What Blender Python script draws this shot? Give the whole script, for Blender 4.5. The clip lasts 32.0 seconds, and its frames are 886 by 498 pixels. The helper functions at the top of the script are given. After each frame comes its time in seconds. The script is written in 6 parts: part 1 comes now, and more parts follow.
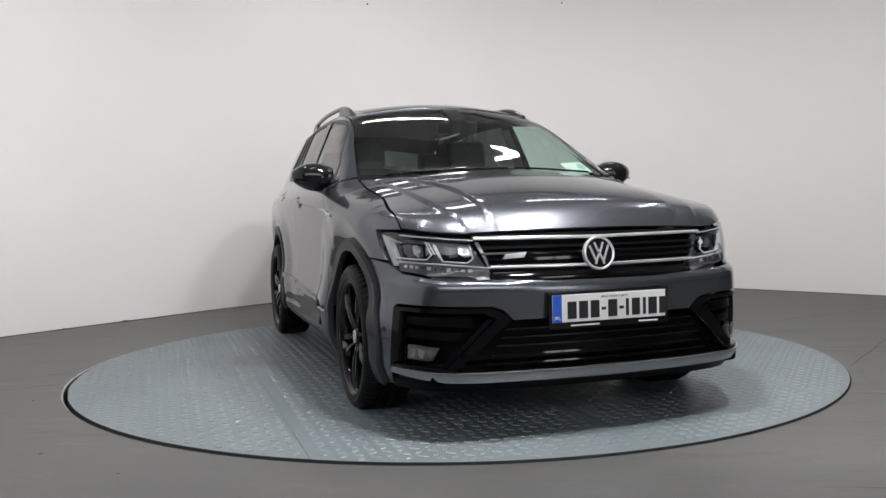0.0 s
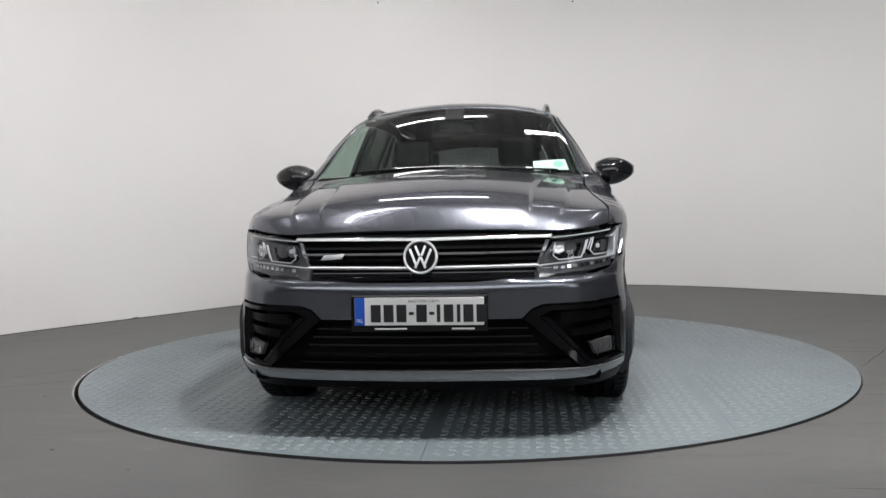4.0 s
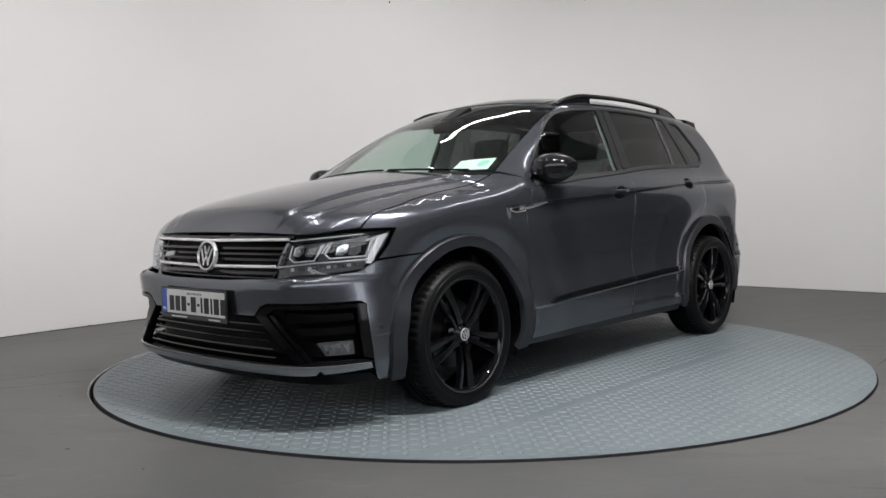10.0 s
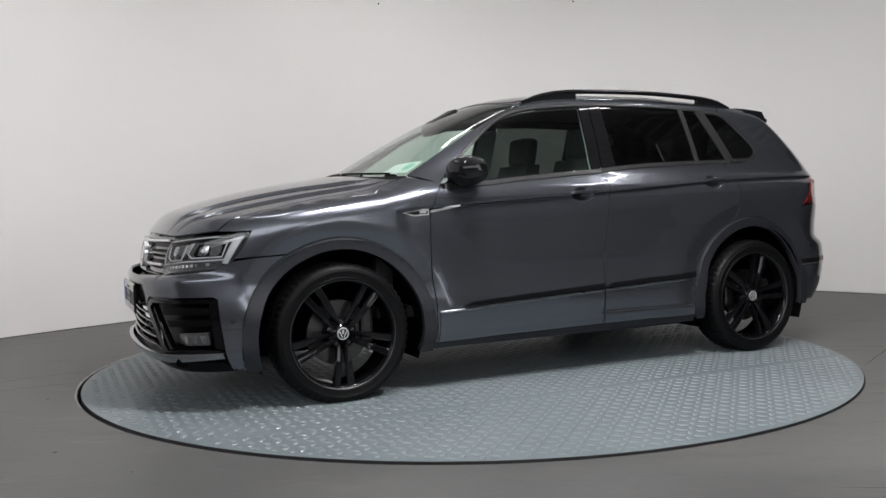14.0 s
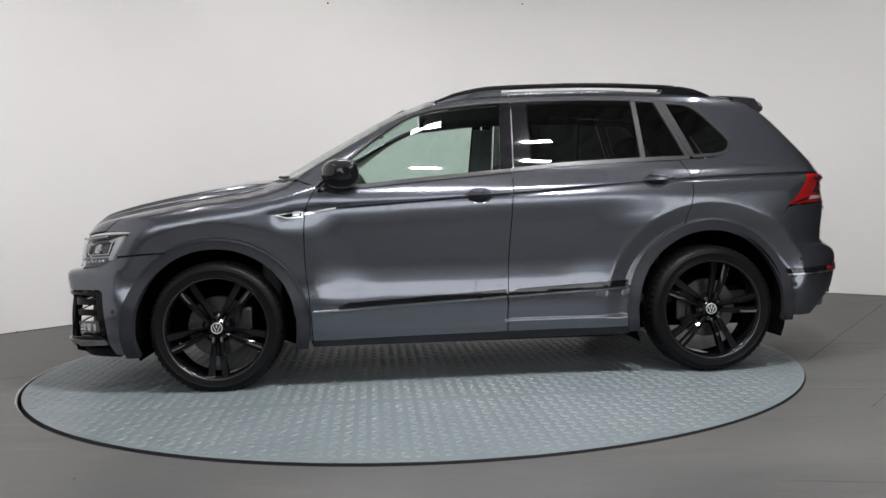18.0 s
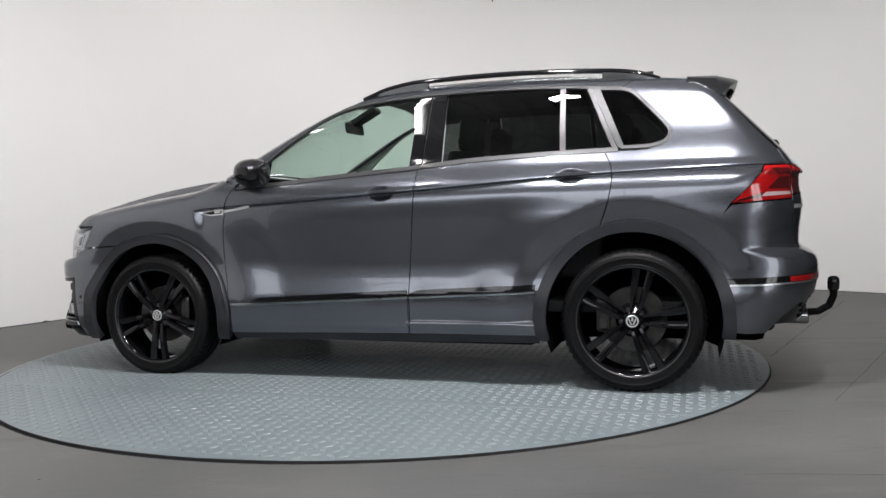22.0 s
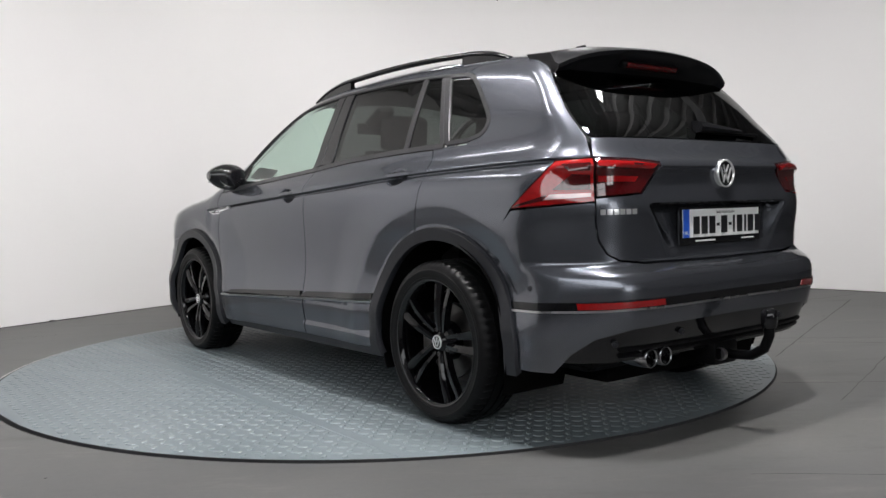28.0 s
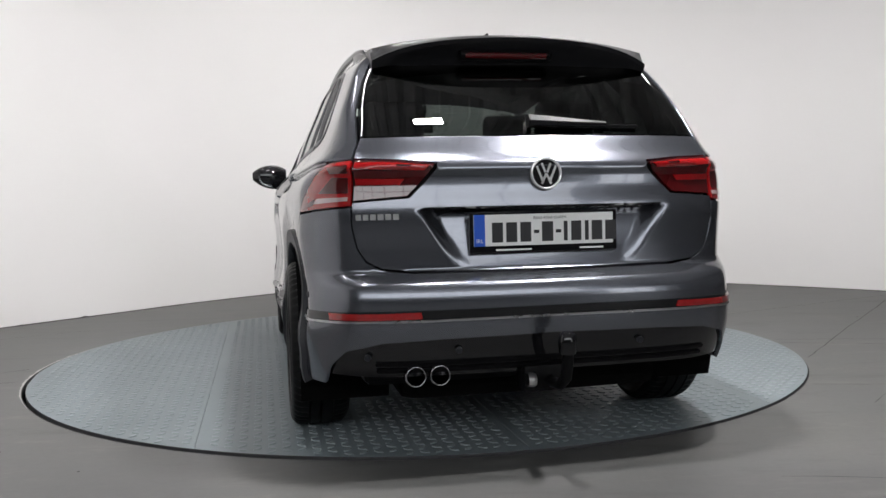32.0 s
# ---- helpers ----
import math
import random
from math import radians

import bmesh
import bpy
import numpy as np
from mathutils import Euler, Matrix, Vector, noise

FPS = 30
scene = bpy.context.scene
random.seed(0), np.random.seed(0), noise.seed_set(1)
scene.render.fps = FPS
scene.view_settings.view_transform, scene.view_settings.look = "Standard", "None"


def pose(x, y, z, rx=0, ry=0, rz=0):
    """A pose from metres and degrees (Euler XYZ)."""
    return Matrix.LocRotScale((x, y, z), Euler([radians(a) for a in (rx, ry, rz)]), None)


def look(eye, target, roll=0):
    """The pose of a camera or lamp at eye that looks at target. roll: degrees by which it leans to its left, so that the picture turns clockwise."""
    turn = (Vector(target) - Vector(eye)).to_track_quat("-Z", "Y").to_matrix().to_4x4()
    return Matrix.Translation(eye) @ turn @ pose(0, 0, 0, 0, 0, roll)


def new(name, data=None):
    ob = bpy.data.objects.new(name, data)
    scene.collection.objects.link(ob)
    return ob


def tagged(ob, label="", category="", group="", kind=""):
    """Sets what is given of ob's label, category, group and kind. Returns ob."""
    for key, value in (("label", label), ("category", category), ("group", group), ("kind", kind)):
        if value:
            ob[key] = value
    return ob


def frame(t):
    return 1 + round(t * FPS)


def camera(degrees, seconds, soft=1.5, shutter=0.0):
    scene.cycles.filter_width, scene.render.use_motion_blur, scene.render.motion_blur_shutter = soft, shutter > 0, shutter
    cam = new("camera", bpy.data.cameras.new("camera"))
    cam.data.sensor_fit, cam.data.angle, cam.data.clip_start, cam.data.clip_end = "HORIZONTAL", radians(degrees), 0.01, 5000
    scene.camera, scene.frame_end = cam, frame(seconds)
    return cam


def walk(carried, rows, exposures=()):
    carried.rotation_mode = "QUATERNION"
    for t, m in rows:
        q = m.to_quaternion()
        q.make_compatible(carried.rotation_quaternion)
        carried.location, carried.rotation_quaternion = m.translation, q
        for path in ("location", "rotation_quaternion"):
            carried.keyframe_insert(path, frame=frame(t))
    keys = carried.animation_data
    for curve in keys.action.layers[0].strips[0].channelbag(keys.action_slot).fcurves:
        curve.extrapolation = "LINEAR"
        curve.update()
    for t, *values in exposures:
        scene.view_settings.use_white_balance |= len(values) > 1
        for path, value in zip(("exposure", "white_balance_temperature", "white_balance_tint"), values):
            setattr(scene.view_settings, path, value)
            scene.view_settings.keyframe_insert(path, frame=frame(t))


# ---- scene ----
# ---------------------------------------------------------------- camera
cam = camera(55.3, 32.0)
EYE = (0.0, -5.351, 0.929)
# seconds, yaw, pitch, lean to the right (degrees)
PAN = [
    (0.0, 0.70, -2.65, 1.33), (1.0, 0.91, -2.71, 1.15), (2.0, 0.96, -2.70, 1.29),
    (3.0, 1.22, -2.75, 1.26), (3.5, 1.30, -2.73, 1.18), (5.5, 1.65, -2.76, 1.17),
    (6.0, 1.87, -2.80, 1.18), (7.0, 2.47, -2.80, 1.05), (8.0, 3.16, -2.80, 1.11),
    (9.0, 3.50, -2.79, 1.30), (10.0, 2.19, -2.76, 1.36), (11.0, 2.09, -2.74, 1.37),
    (12.0, 1.98, -2.71, 1.42), (13.0, 1.65, -2.66, 1.37), (14.0, 1.47, -2.68, 1.42),
    (14.5, 1.14, -2.67, 1.42), (16.5, -1.22, -2.69, 1.38), (17.0, -1.85, -2.72, 1.33),
    (18.0, -1.88, -2.71, 1.39), (19.0, -1.95, -2.73, 1.37), (20.0, -2.59, -2.92, 1.36),
    (21.0, -2.93, -3.02, 1.38), (22.0, -3.89, -2.98, 1.34), (23.0, -3.86, -2.97, 1.40),
    (24.0, -3.59, -2.94, 1.45), (25.0, -3.72, -2.95, 1.45), (25.5, -3.71, -2.98, 1.43),
    (27.5, -4.30, -2.97, 1.45), (28.0, -3.54, -3.02, 1.39), (29.0, -3.55, -3.06, 1.33),
    (30.0, -3.24, -3.06, 1.28), (31.0, -2.68, -3.08, 1.22), (32.0, -1.65, -3.09, 1.28),
]


def aim(yaw, pitch, lean):
    a, b = radians(yaw), radians(pitch)
    ahead = Vector((-math.sin(a) * math.cos(b), math.cos(a) * math.cos(b), math.sin(b)))
    return look(EYE, Vector(EYE) + ahead * 5.0, -lean)


walk(cam, [(t, aim(yaw, pitch, lean)) for t, yaw, pitch, lean in PAN], [(0.0, -0.12), (5.5, -0.18), (9.0, -0.25), (14.0, -0.26), (19.0, -0.10), (24.0, 0.0), (32.0, 0.10)])

# ---------------------------------------------------------------- world
world = bpy.data.worlds.new("world")
scene.world = world
world.use_nodes = True
world.node_tree.nodes["Background"].inputs["Color"].default_value = (0.9, 0.95, 1.0, 1)
world.node_tree.nodes["Background"].inputs["Strength"].default_value = 0.02

LAMP_TUBE = 34.0     # strength of the batten diffusers
FILL_BACK = 3.2      # of the unseen glowing sheets added high behind the camera
LAMP_BRIGHT = 54.0   # of the twin battens over the left front
LAMP_PANEL = 980.0    # strength of the flood panels

# ---------------------------------------------------------------- materials
def mat_new(name):
    m = bpy.data.materials.new(name)
    m.use_nodes = True
    return m, m.node_tree, m.node_tree.nodes["Principled BSDF"]


def noise_node(nt, scale, detail=4.0, rough=0.55, coord="Object", stretch=None):
    tc = nt.nodes.new("ShaderNodeTexCoord")
    n = nt.nodes.new("ShaderNodeTexNoise")
    n.inputs["Scale"].default_value = scale
    n.inputs["Detail"].default_value = detail
    n.inputs["Roughness"].default_value = rough
    if stretch:
        mp = nt.nodes.new("ShaderNodeMapping")
        mp.inputs["Scale"].default_value = stretch
        nt.links.new(tc.outputs[coord], mp.inputs["Vector"])
        nt.links.new(mp.outputs["Vector"], n.inputs["Vector"])
    else:
        nt.links.new(tc.outputs[coord], n.inputs["Vector"])
    return n


def ramp(nt, src, stops):
    r = nt.nodes.new("ShaderNodeValToRGB")
    while len(r.color_ramp.elements) < len(stops):
        r.color_ramp.elements.new(0.5)
    for e, (p, c) in zip(r.color_ramp.elements, stops):
        e.position = p
        e.color = (*c, 1) if len(c) == 3 else c
    nt.links.new(src, r.inputs["Fac"])
    return r


def bump(nt, bsdf, src, strength=0.1, dist=0.002):
    b = nt.nodes.new("ShaderNodeBump")
    b.inputs["Strength"].default_value = strength
    b.inputs["Distance"].default_value = dist
    nt.links.new(src, b.inputs["Height"])
    nt.links.new(b.outputs["Normal"], bsdf.inputs["Normal"])


def plain(name, col, rough, metal=0.0, coat=0.0, vary=0.12, scale=30.0, bumpy=0.0, spec=0.5):
    """A painted, moulded or cast surface: colour and gloss vary a little at two scales."""
    m, nt, b = mat_new(name)
    n = noise_node(nt, scale)
    c = np.array(col)
    r = ramp(nt, n.outputs["Fac"], [(0.25, tuple(c * (1 - vary))), (0.75, tuple(np.minimum(c * (1 + vary), 1)))])
    nt.links.new(r.outputs["Color"], b.inputs["Base Color"])
    n2 = noise_node(nt, scale * 0.2, 3.0)
    rr = nt.nodes.new("ShaderNodeMapRange")
    rr.inputs["To Min"].default_value = max(rough * 0.85, 0.0)
    rr.inputs["To Max"].default_value = min(rough * 1.2, 1.0)
    nt.links.new(n2.outputs["Fac"], rr.inputs["Value"])
    nt.links.new(rr.outputs["Result"], b.inputs["Roughness"])
    b.inputs["Metallic"].default_value = metal
    b.inputs["Coat Weight"].default_value = coat
    b.inputs["Coat Roughness"].default_value = 0.03
    b.inputs["Specular IOR Level"].default_value = spec
    if bumpy:
        bump(nt, b, n.outputs["Fac"], bumpy, 0.002)
    return m


def paint_material():
    """Dark grey metallic car paint: fine flakes under clear lacquer."""
    m, nt, b = mat_new("grey_metallic_paint")
    n = noise_node(nt, 900.0, 2.0)
    r = ramp(nt, n.outputs["Fac"], [(0.35, (0.122, 0.129, 0.149)), (0.75, (0.182, 0.192, 0.221))])
    nt.links.new(r.outputs["Color"], b.inputs["Base Color"])
    b.inputs["Metallic"].default_value = 0.85
    b.inputs["Specular Tint"].default_value = (0.15, 0.15, 0.16, 1)
    b.inputs["Roughness"].default_value = 0.23
    b.inputs["Coat Weight"].default_value = 1.0
    b.inputs["Coat Roughness"].default_value = 0.02
    b.inputs["Coat IOR"].default_value = 1.42
    return m


def glass_material(name, tint, ior=1.5, rough=0.0):
    """A thin pane: tinted see-through with a mirror-like gloss by Fresnel."""
    m = bpy.data.materials.new(name)
    m.use_nodes = True
    nt = m.node_tree
    nt.nodes.clear()
    out = nt.nodes.new("ShaderNodeOutputMaterial")
    tr = nt.nodes.new("ShaderNodeBsdfTransparent")
    tr.inputs["Color"].default_value = (*tint, 1)
    gl = nt.nodes.new("ShaderNodeBsdfGlossy")
    gl.inputs["Roughness"].default_value = rough
    lw = nt.nodes.new("ShaderNodeLayerWeight")
    lw.inputs["Blend"].default_value = 0.5
    pw = nt.nodes.new("ShaderNodeMath")
    pw.operation = "POWER"
    pw.inputs[1].default_value = 5.0
    nt.links.new(lw.outputs["Facing"], pw.inputs[0])
    f0 = ((ior - 1) / (ior + 1)) ** 2 * 1.6
    fr = nt.nodes.new("ShaderNodeMath")
    fr.operation = "MULTIPLY_ADD"
    fr.inputs[1].default_value, fr.inputs[2].default_value = 1 - f0, f0
    nt.links.new(pw.outputs["Value"], fr.inputs[0])
    mix = nt.nodes.new("ShaderNodeMixShader")
    nt.links.new(fr.outputs["Value"], mix.inputs["Fac"])
    nt.links.new(tr.outputs["BSDF"], mix.inputs[1])
    nt.links.new(gl.outputs["BSDF"], mix.inputs[2])
    nt.links.new(mix.outputs["Shader"], out.inputs["Surface"])
    return m


def glow(name, col, strength):
    m, nt, b = mat_new(name)
    b.inputs["Base Color"].default_value = (0.8, 0.8, 0.8, 1)
    b.inputs["Emission Color"].default_value = (*col, 1)
    b.inputs["Emission Strength"].default_value = strength
    return m


def floor_material():
    """Grey painted concrete: rubbed patches, streaks and fine grain."""
    m, nt, b = mat_new("painted_concrete")
    big = noise_node(nt, 0.9, 6.0, 0.6, stretch=(0.8, 1.3, 1))
    fine = noise_node(nt, 45.0, 6.0, 0.7)
    r = ramp(nt, big.outputs["Fac"], [(0.25, (0.076, 0.076, 0.076)), (0.5, (0.104, 0.104, 0.103)), (0.8, (0.142, 0.140, 0.137))])
    mix = nt.nodes.new("ShaderNodeMix")
    mix.data_type, mix.blend_type = "RGBA", "MULTIPLY"
    mix.inputs["Factor"].default_value = 0.35
    r2 = ramp(nt, fine.outputs["Fac"], [(0.3, (0.72, 0.72, 0.72)), (0.65, (1, 1, 1))])
    nt.links.new(r.outputs["Color"], mix.inputs["A"])
    nt.links.new(r2.outputs["Color"], mix.inputs["B"])
    streak = noise_node(nt, 1.9, 9.0, 0.78, stretch=(0.55, 2.3, 1))
    r3 = ramp(nt, streak.outputs["Fac"], [(0.30, (0.62, 0.60, 0.57)), (0.47, (1, 1, 1)), (0.56, (1.0, 0.99, 0.97)), (0.72, (1.55, 1.50, 1.43))])
    mix2 = nt.nodes.new("ShaderNodeMix")
    mix2.data_type, mix2.blend_type = "RGBA", "MULTIPLY"
    mix2.inputs["Factor"].default_value = 0.8
    nt.links.new(mix.outputs["Result"], mix2.inputs["A"])
    nt.links.new(r3.outputs["Color"], mix2.inputs["B"])
    nt.links.new(mix2.outputs["Result"], b.inputs["Base Color"])
    rr = nt.nodes.new("ShaderNodeMapRange")
    rr.inputs["To Min"].default_value, rr.inputs["To Max"].default_value = 0.38, 0.62
    nt.links.new(big.outputs["Fac"], rr.inputs["Value"])
    nt.links.new(rr.outputs["Result"], b.inputs["Roughness"])
    bump(nt, b, fine.outputs["Fac"], 0.08, 0.002)
    return m


def wall_material():
    m, nt, b = mat_new("white_wall_paint")
    big = noise_node(nt, 0.35, 3.0)
    r = ramp(nt, big.outputs["Fac"], [(0.3, (0.80, 0.785, 0.775)), (0.7, (0.84, 0.825, 0.815))])
    nt.links.new(r.outputs["Color"], b.inputs["Base Color"])
    b.inputs["Roughness"].default_value = 0.75
    fine = noise_node(nt, 120.0, 3.0)
    bump(nt, b, fine.outputs["Fac"], 0.05, 0.001)
    return m


def plate_material(name, lo, hi, r_lo, r_hi):
    """Pale blue-grey painted steel plate, scuffed."""
    m, nt, b = mat_new(name)
    big = noise_node(nt, 1.3, 5.0, 0.6)
    r = ramp(nt, big.outputs["Fac"], [(0.3, lo), (0.7, hi)])
    scuff = noise_node(nt, 14.0, 8.0, 0.75)
    r2 = ramp(nt, scuff.outputs["Fac"], [(0.32, (0.7, 0.7, 0.7)), (0.5, (1, 1, 1))])
    mix = nt.nodes.new("ShaderNodeMix")
    mix.data_type, mix.blend_type = "RGBA", "MULTIPLY"
    mix.inputs["Factor"].default_value = 0.5
    nt.links.new(r.outputs["Color"], mix.inputs["A"])
    nt.links.new(r2.outputs["Color"], mix.inputs["B"])
    nt.links.new(mix.outputs["Result"], b.inputs["Base Color"])
    rr = nt.nodes.new("ShaderNodeMapRange")
    rr.inputs["To Min"].default_value, rr.inputs["To Max"].default_value = r_lo, r_hi
    nt.links.new(scuff.outputs["Fac"], rr.inputs["Value"])
    nt.links.new(rr.outputs["Result"], b.inputs["Roughness"])
    b.inputs["Metallic"].default_value = 0.05
    b.inputs["Specular IOR Level"].default_value = 0.4
    return m


PAINT = paint_material()
GLOSS_BLACK = plain("gloss_black", (0.006, 0.006, 0.007), 0.05, 0.0, 0.0)
SEMI_BLACK = plain("semi_gloss_black", (0.006, 0.006, 0.007), 0.30, spec=0.25)
VENT_BLACK = plain("moulded_gloss_black", (0.004, 0.004, 0.005), 0.10, spec=0.22)
SATIN_BLACK = plain("satin_black", (0.0035, 0.0035, 0.004), 0.4, spec=0.1)
CLADDING = plain("grey_satin_cladding", (0.021, 0.022, 0.027), 0.45, spec=0.35)
RUBBER = plain("tyre_rubber", (0.0045, 0.0045, 0.005), 0.45, vary=0.3, bumpy=0.2, scale=80.0, spec=0.16)
LINER = plain("wheel_arch_liner", (0.003, 0.003, 0.003), 0.95, vary=0.3, bumpy=0.3, spec=0.05)
RIM_BLACK = plain("gloss_black_alloy", (0.004, 0.004, 0.005), 0.06, 0.0, 0.0, spec=0.35)
CHROME = plain("chrome", (0.90, 0.90, 0.91), 0.16, 0.72, vary=0.04)
ALU = plain("satin_aluminium", (0.52, 0.52, 0.53), 0.28, 1.0, vary=0.05)
TRIM_BRIGHT = plain("smoked_chrome", (0.36, 0.36, 0.37), 0.14, 1.0, vary=0.05)
STEEL = plain("brake_steel", (0.09, 0.087, 0.085), 0.35, 1.0, vary=0.2)
TRIM = plain("satin_window_trim", (0.055, 0.055, 0.058), 0.38, 0.6, 0.1)
SPLIT = plain("grey_splitter_paint", (0.24, 0.245, 0.26), 0.25, 0.7, 0.8)
CABIN = plain("cabin_plastic", (0.022, 0.022, 0.024), 0.6, bumpy=0.15, scale=200.0)
CLOTH = plain("seat_cloth", (0.028, 0.028, 0.031), 0.9, bumpy=0.3, scale=300.0)
PALE_TRIM = plain("pale_pillar_trim", (0.42, 0.43, 0.42), 0.8)
WHITE = plain("plate_white", (0.80, 0.80, 0.79), 0.3, vary=0.03)
BLUE = plain("plate_blue", (0.02, 0.10, 0.55), 0.3, vary=0.05)
INK = plain("ink_black", (0.012, 0.012, 0.014), 0.4)
RED = plain("red_lamp_lens", (0.30, 0.006, 0.007), 0.08, 0.0, 1.0, vary=0.15, scale=60)
RED_DARK = plain("dark_red_lamp_lens", (0.06, 0.003, 0.004), 0.06, 0.0, 1.0, vary=0.2, scale=60)
RED_CLEAR = plain("pale_lamp_lens", (0.55, 0.42, 0.42), 0.1, 0.2, 1.0)
ACRYLIC = plain("frosted_light_guide", (0.60, 0.61, 0.63), 0.22, 0.0, 0.5, vary=0.06)
BUCKET = plain("lamp_bucket", (0.11, 0.11, 0.115), 0.35, 0.2, vary=0.3, scale=60)
SILVER = plain("lamp_reflector", (0.62, 0.63, 0.64), 0.16, 1.0, vary=0.25, scale=45)
LENS = glass_material("clear_lamp_lens", (0.93, 0.94, 0.95), 1.45)
SCREEN = glass_material("green_tinted_glass", (0.74, 0.86, 0.80), 1.5)
PRIVACY = glass_material("privacy_glass", (0.085, 0.092, 0.09), 1.52)
REARGLASS = glass_material("rear_privacy_glass", (0.085, 0.092, 0.09), 1.52)
GREEN = plain("sticker_green", (0.36, 0.62, 0.55), 0.5)
FLOOR = floor_material()
WALL = wall_material()
PLATE = plate_material("painted_tread_plate", (0.150, 0.182, 0.196), (0.186, 0.219, 0.234), 0.34, 0.52)
TREAD = plate_material("worn_tread_lozenge", (0.180, 0.212, 0.226), (0.224, 0.256, 0.270), 0.30, 0.45)
PIT = plain("pit_steel", (0.03, 0.03, 0.032), 0.6)
EDGE = plain("worn_concrete_edge", (0.42, 0.41, 0.40), 0.8, vary=0.3, scale=12)
BACK = plain("unseen_back_wall", (0.22, 0.22, 0.22), 0.8, scale=1.2)
HALL = plain("unseen_hall_wall", (0.11, 0.11, 0.112), 0.8, scale=2.0)
ROOFING = plain("grey_roof_sheet", (0.40, 0.40, 0.405), 0.55, 0.2)
SHUTTER = plain("grey_shutter", (0.42, 0.42, 0.43), 0.5, 0.2)
GLOW_TUBE = glow("lit_diffuser", (1.0, 0.978, 0.975), LAMP_TUBE)
GLOW_PANE = glow("frosted_lit_pane", (0.97, 0.985, 1.0), 4.0)
GLOW_BRIGHT = glow("lit_bright_diffuser", (1.0, 0.978, 0.975), LAMP_BRIGHT)
GLOW_BACK = glow("added_back_glow", (0.955, 0.975, 1.0), FILL_BACK)
GLOW_PANEL = glow("lit_flood_panel", (1.0, 0.978, 0.975), LAMP_PANEL)


# ---------------------------------------------------------------- mesh helpers
def mesh_from(name, verts, faces, material=None, smooth=False, normals=None):
    me = bpy.data.meshes.new(name)
    me.from_pydata([tuple(v) for v in verts], [], faces)
    if material:
        me.materials.append(material)
    if smooth:
        me.polygons.foreach_set("use_smooth", [True] * len(me.polygons))
    me.update()
    if normals is not None:
        me.normals_split_custom_set_from_vertices([tuple(n) for n in normals])
    return me


def part(name, data, material=None, parent=None, label="", at=None):
    """Links a mesh or a bmesh as one object under its thing or part."""
    if isinstance(data, bmesh.types.BMesh):
        me = bpy.data.meshes.new(name)
        data.normal_update()
        data.to_mesh(me)
        data.free()
    else:
        me = data
    if material and not me.materials:
        me.materials.append(material)
    ob = new(name, me)
    if parent:
        ob.parent = parent
    if at is not None:
        ob.matrix_basis = at
    if label:
        tagged(ob, label)
    return ob


def rbox(bm, c, s, bev=0.01, segs=2, m=None):
    """A box with rounded edges: centre, size, bevel; m turns it first."""
    mat = Matrix.Translation(c) @ (m or Matrix.Identity(4)) @ Matrix.Diagonal((*s, 1))
    r = bmesh.ops.create_cube(bm, size=1.0, matrix=mat)
    if bev:
        es = list({e for v in r["verts"] for e in v.link_edges})
        bmesh.ops.bevel(bm, geom=es, offset=bev, segments=segs, affect="EDGES", profile=0.6)
    return bm


def smooth_all(bm, angle=40):
    for f in bm.faces:
        f.smooth = True
    lim = radians(angle)
    for e in bm.edges:
        if len(e.link_faces) == 2 and e.calc_face_angle(0) > lim:
            e.smooth = False
    return bm


def lathe(bm, prof, segs=48, axis="y", m=None):
    """Turns a profile of (radius, along) about an axis."""
    rings = []
    for k in range(segs):
        a = 2 * math.pi * k / segs
        ring = []
        for r, h in prof:
            v = Vector((r * math.cos(a), h, r * math.sin(a))) if axis == "y" else Vector((r * math.cos(a), r * math.sin(a), h))
            ring.append(bm.verts.new(m @ v if m else v))
        rings.append(ring)
    for k in range(segs):
        a, b = rings[k], rings[(k + 1) % segs]
        for i in range(len(prof) - 1):
            bm.faces.new((a[i], b[i], b[i + 1], a[i + 1]))
    return bm


def tube(bm, pts, rad, segs=10, cap=True):
    """A round bar along points."""
    pts = [Vector(p) for p in pts]
    rad = rad if isinstance(rad, (list, tuple)) else [rad] * len(pts)
    rings, up = [], Vector((0, 0, 1))
    for i, p in enumerate(pts):
        d = (pts[min(i + 1, len(pts) - 1)] - pts[max(i - 1, 0)]).normalized()
        s = d.cross(up if abs(d.z) < 0.95 else Vector((1, 0, 0))).normalized()
        u = s.cross(d)
        rings.append([bm.verts.new(p + rad[i] * (math.cos(2 * math.pi * k / segs) * s + math.sin(2 * math.pi * k / segs) * u)) for k in range(segs)])
    for a, b in zip(rings, rings[1:]):
        for k in range(segs):
            bm.faces.new((a[k], a[(k + 1) % segs], b[(k + 1) % segs], b[k]))
    if cap:
        bm.faces.new(rings[0])
        bm.faces.new(rings[-1][::-1])
    return bm


def loft(bm, sections, close=True, caps=True):
    """Skins a row of equal closed outlines."""
    rings = [[bm.verts.new(p) for p in s] for s in sections]
    n = len(rings[0])
    for a, b in zip(rings, rings[1:]):
        for k in range(n if close else n - 1):
            bm.faces.new((a[k], a[(k + 1) % n], b[(k + 1) % n], b[k]))
    if caps:
        bm.faces.new(rings[0][::-1])
        bm.faces.new(rings[-1])
    bmesh.ops.recalc_face_normals(bm, faces=bm.faces[:])
    return bm


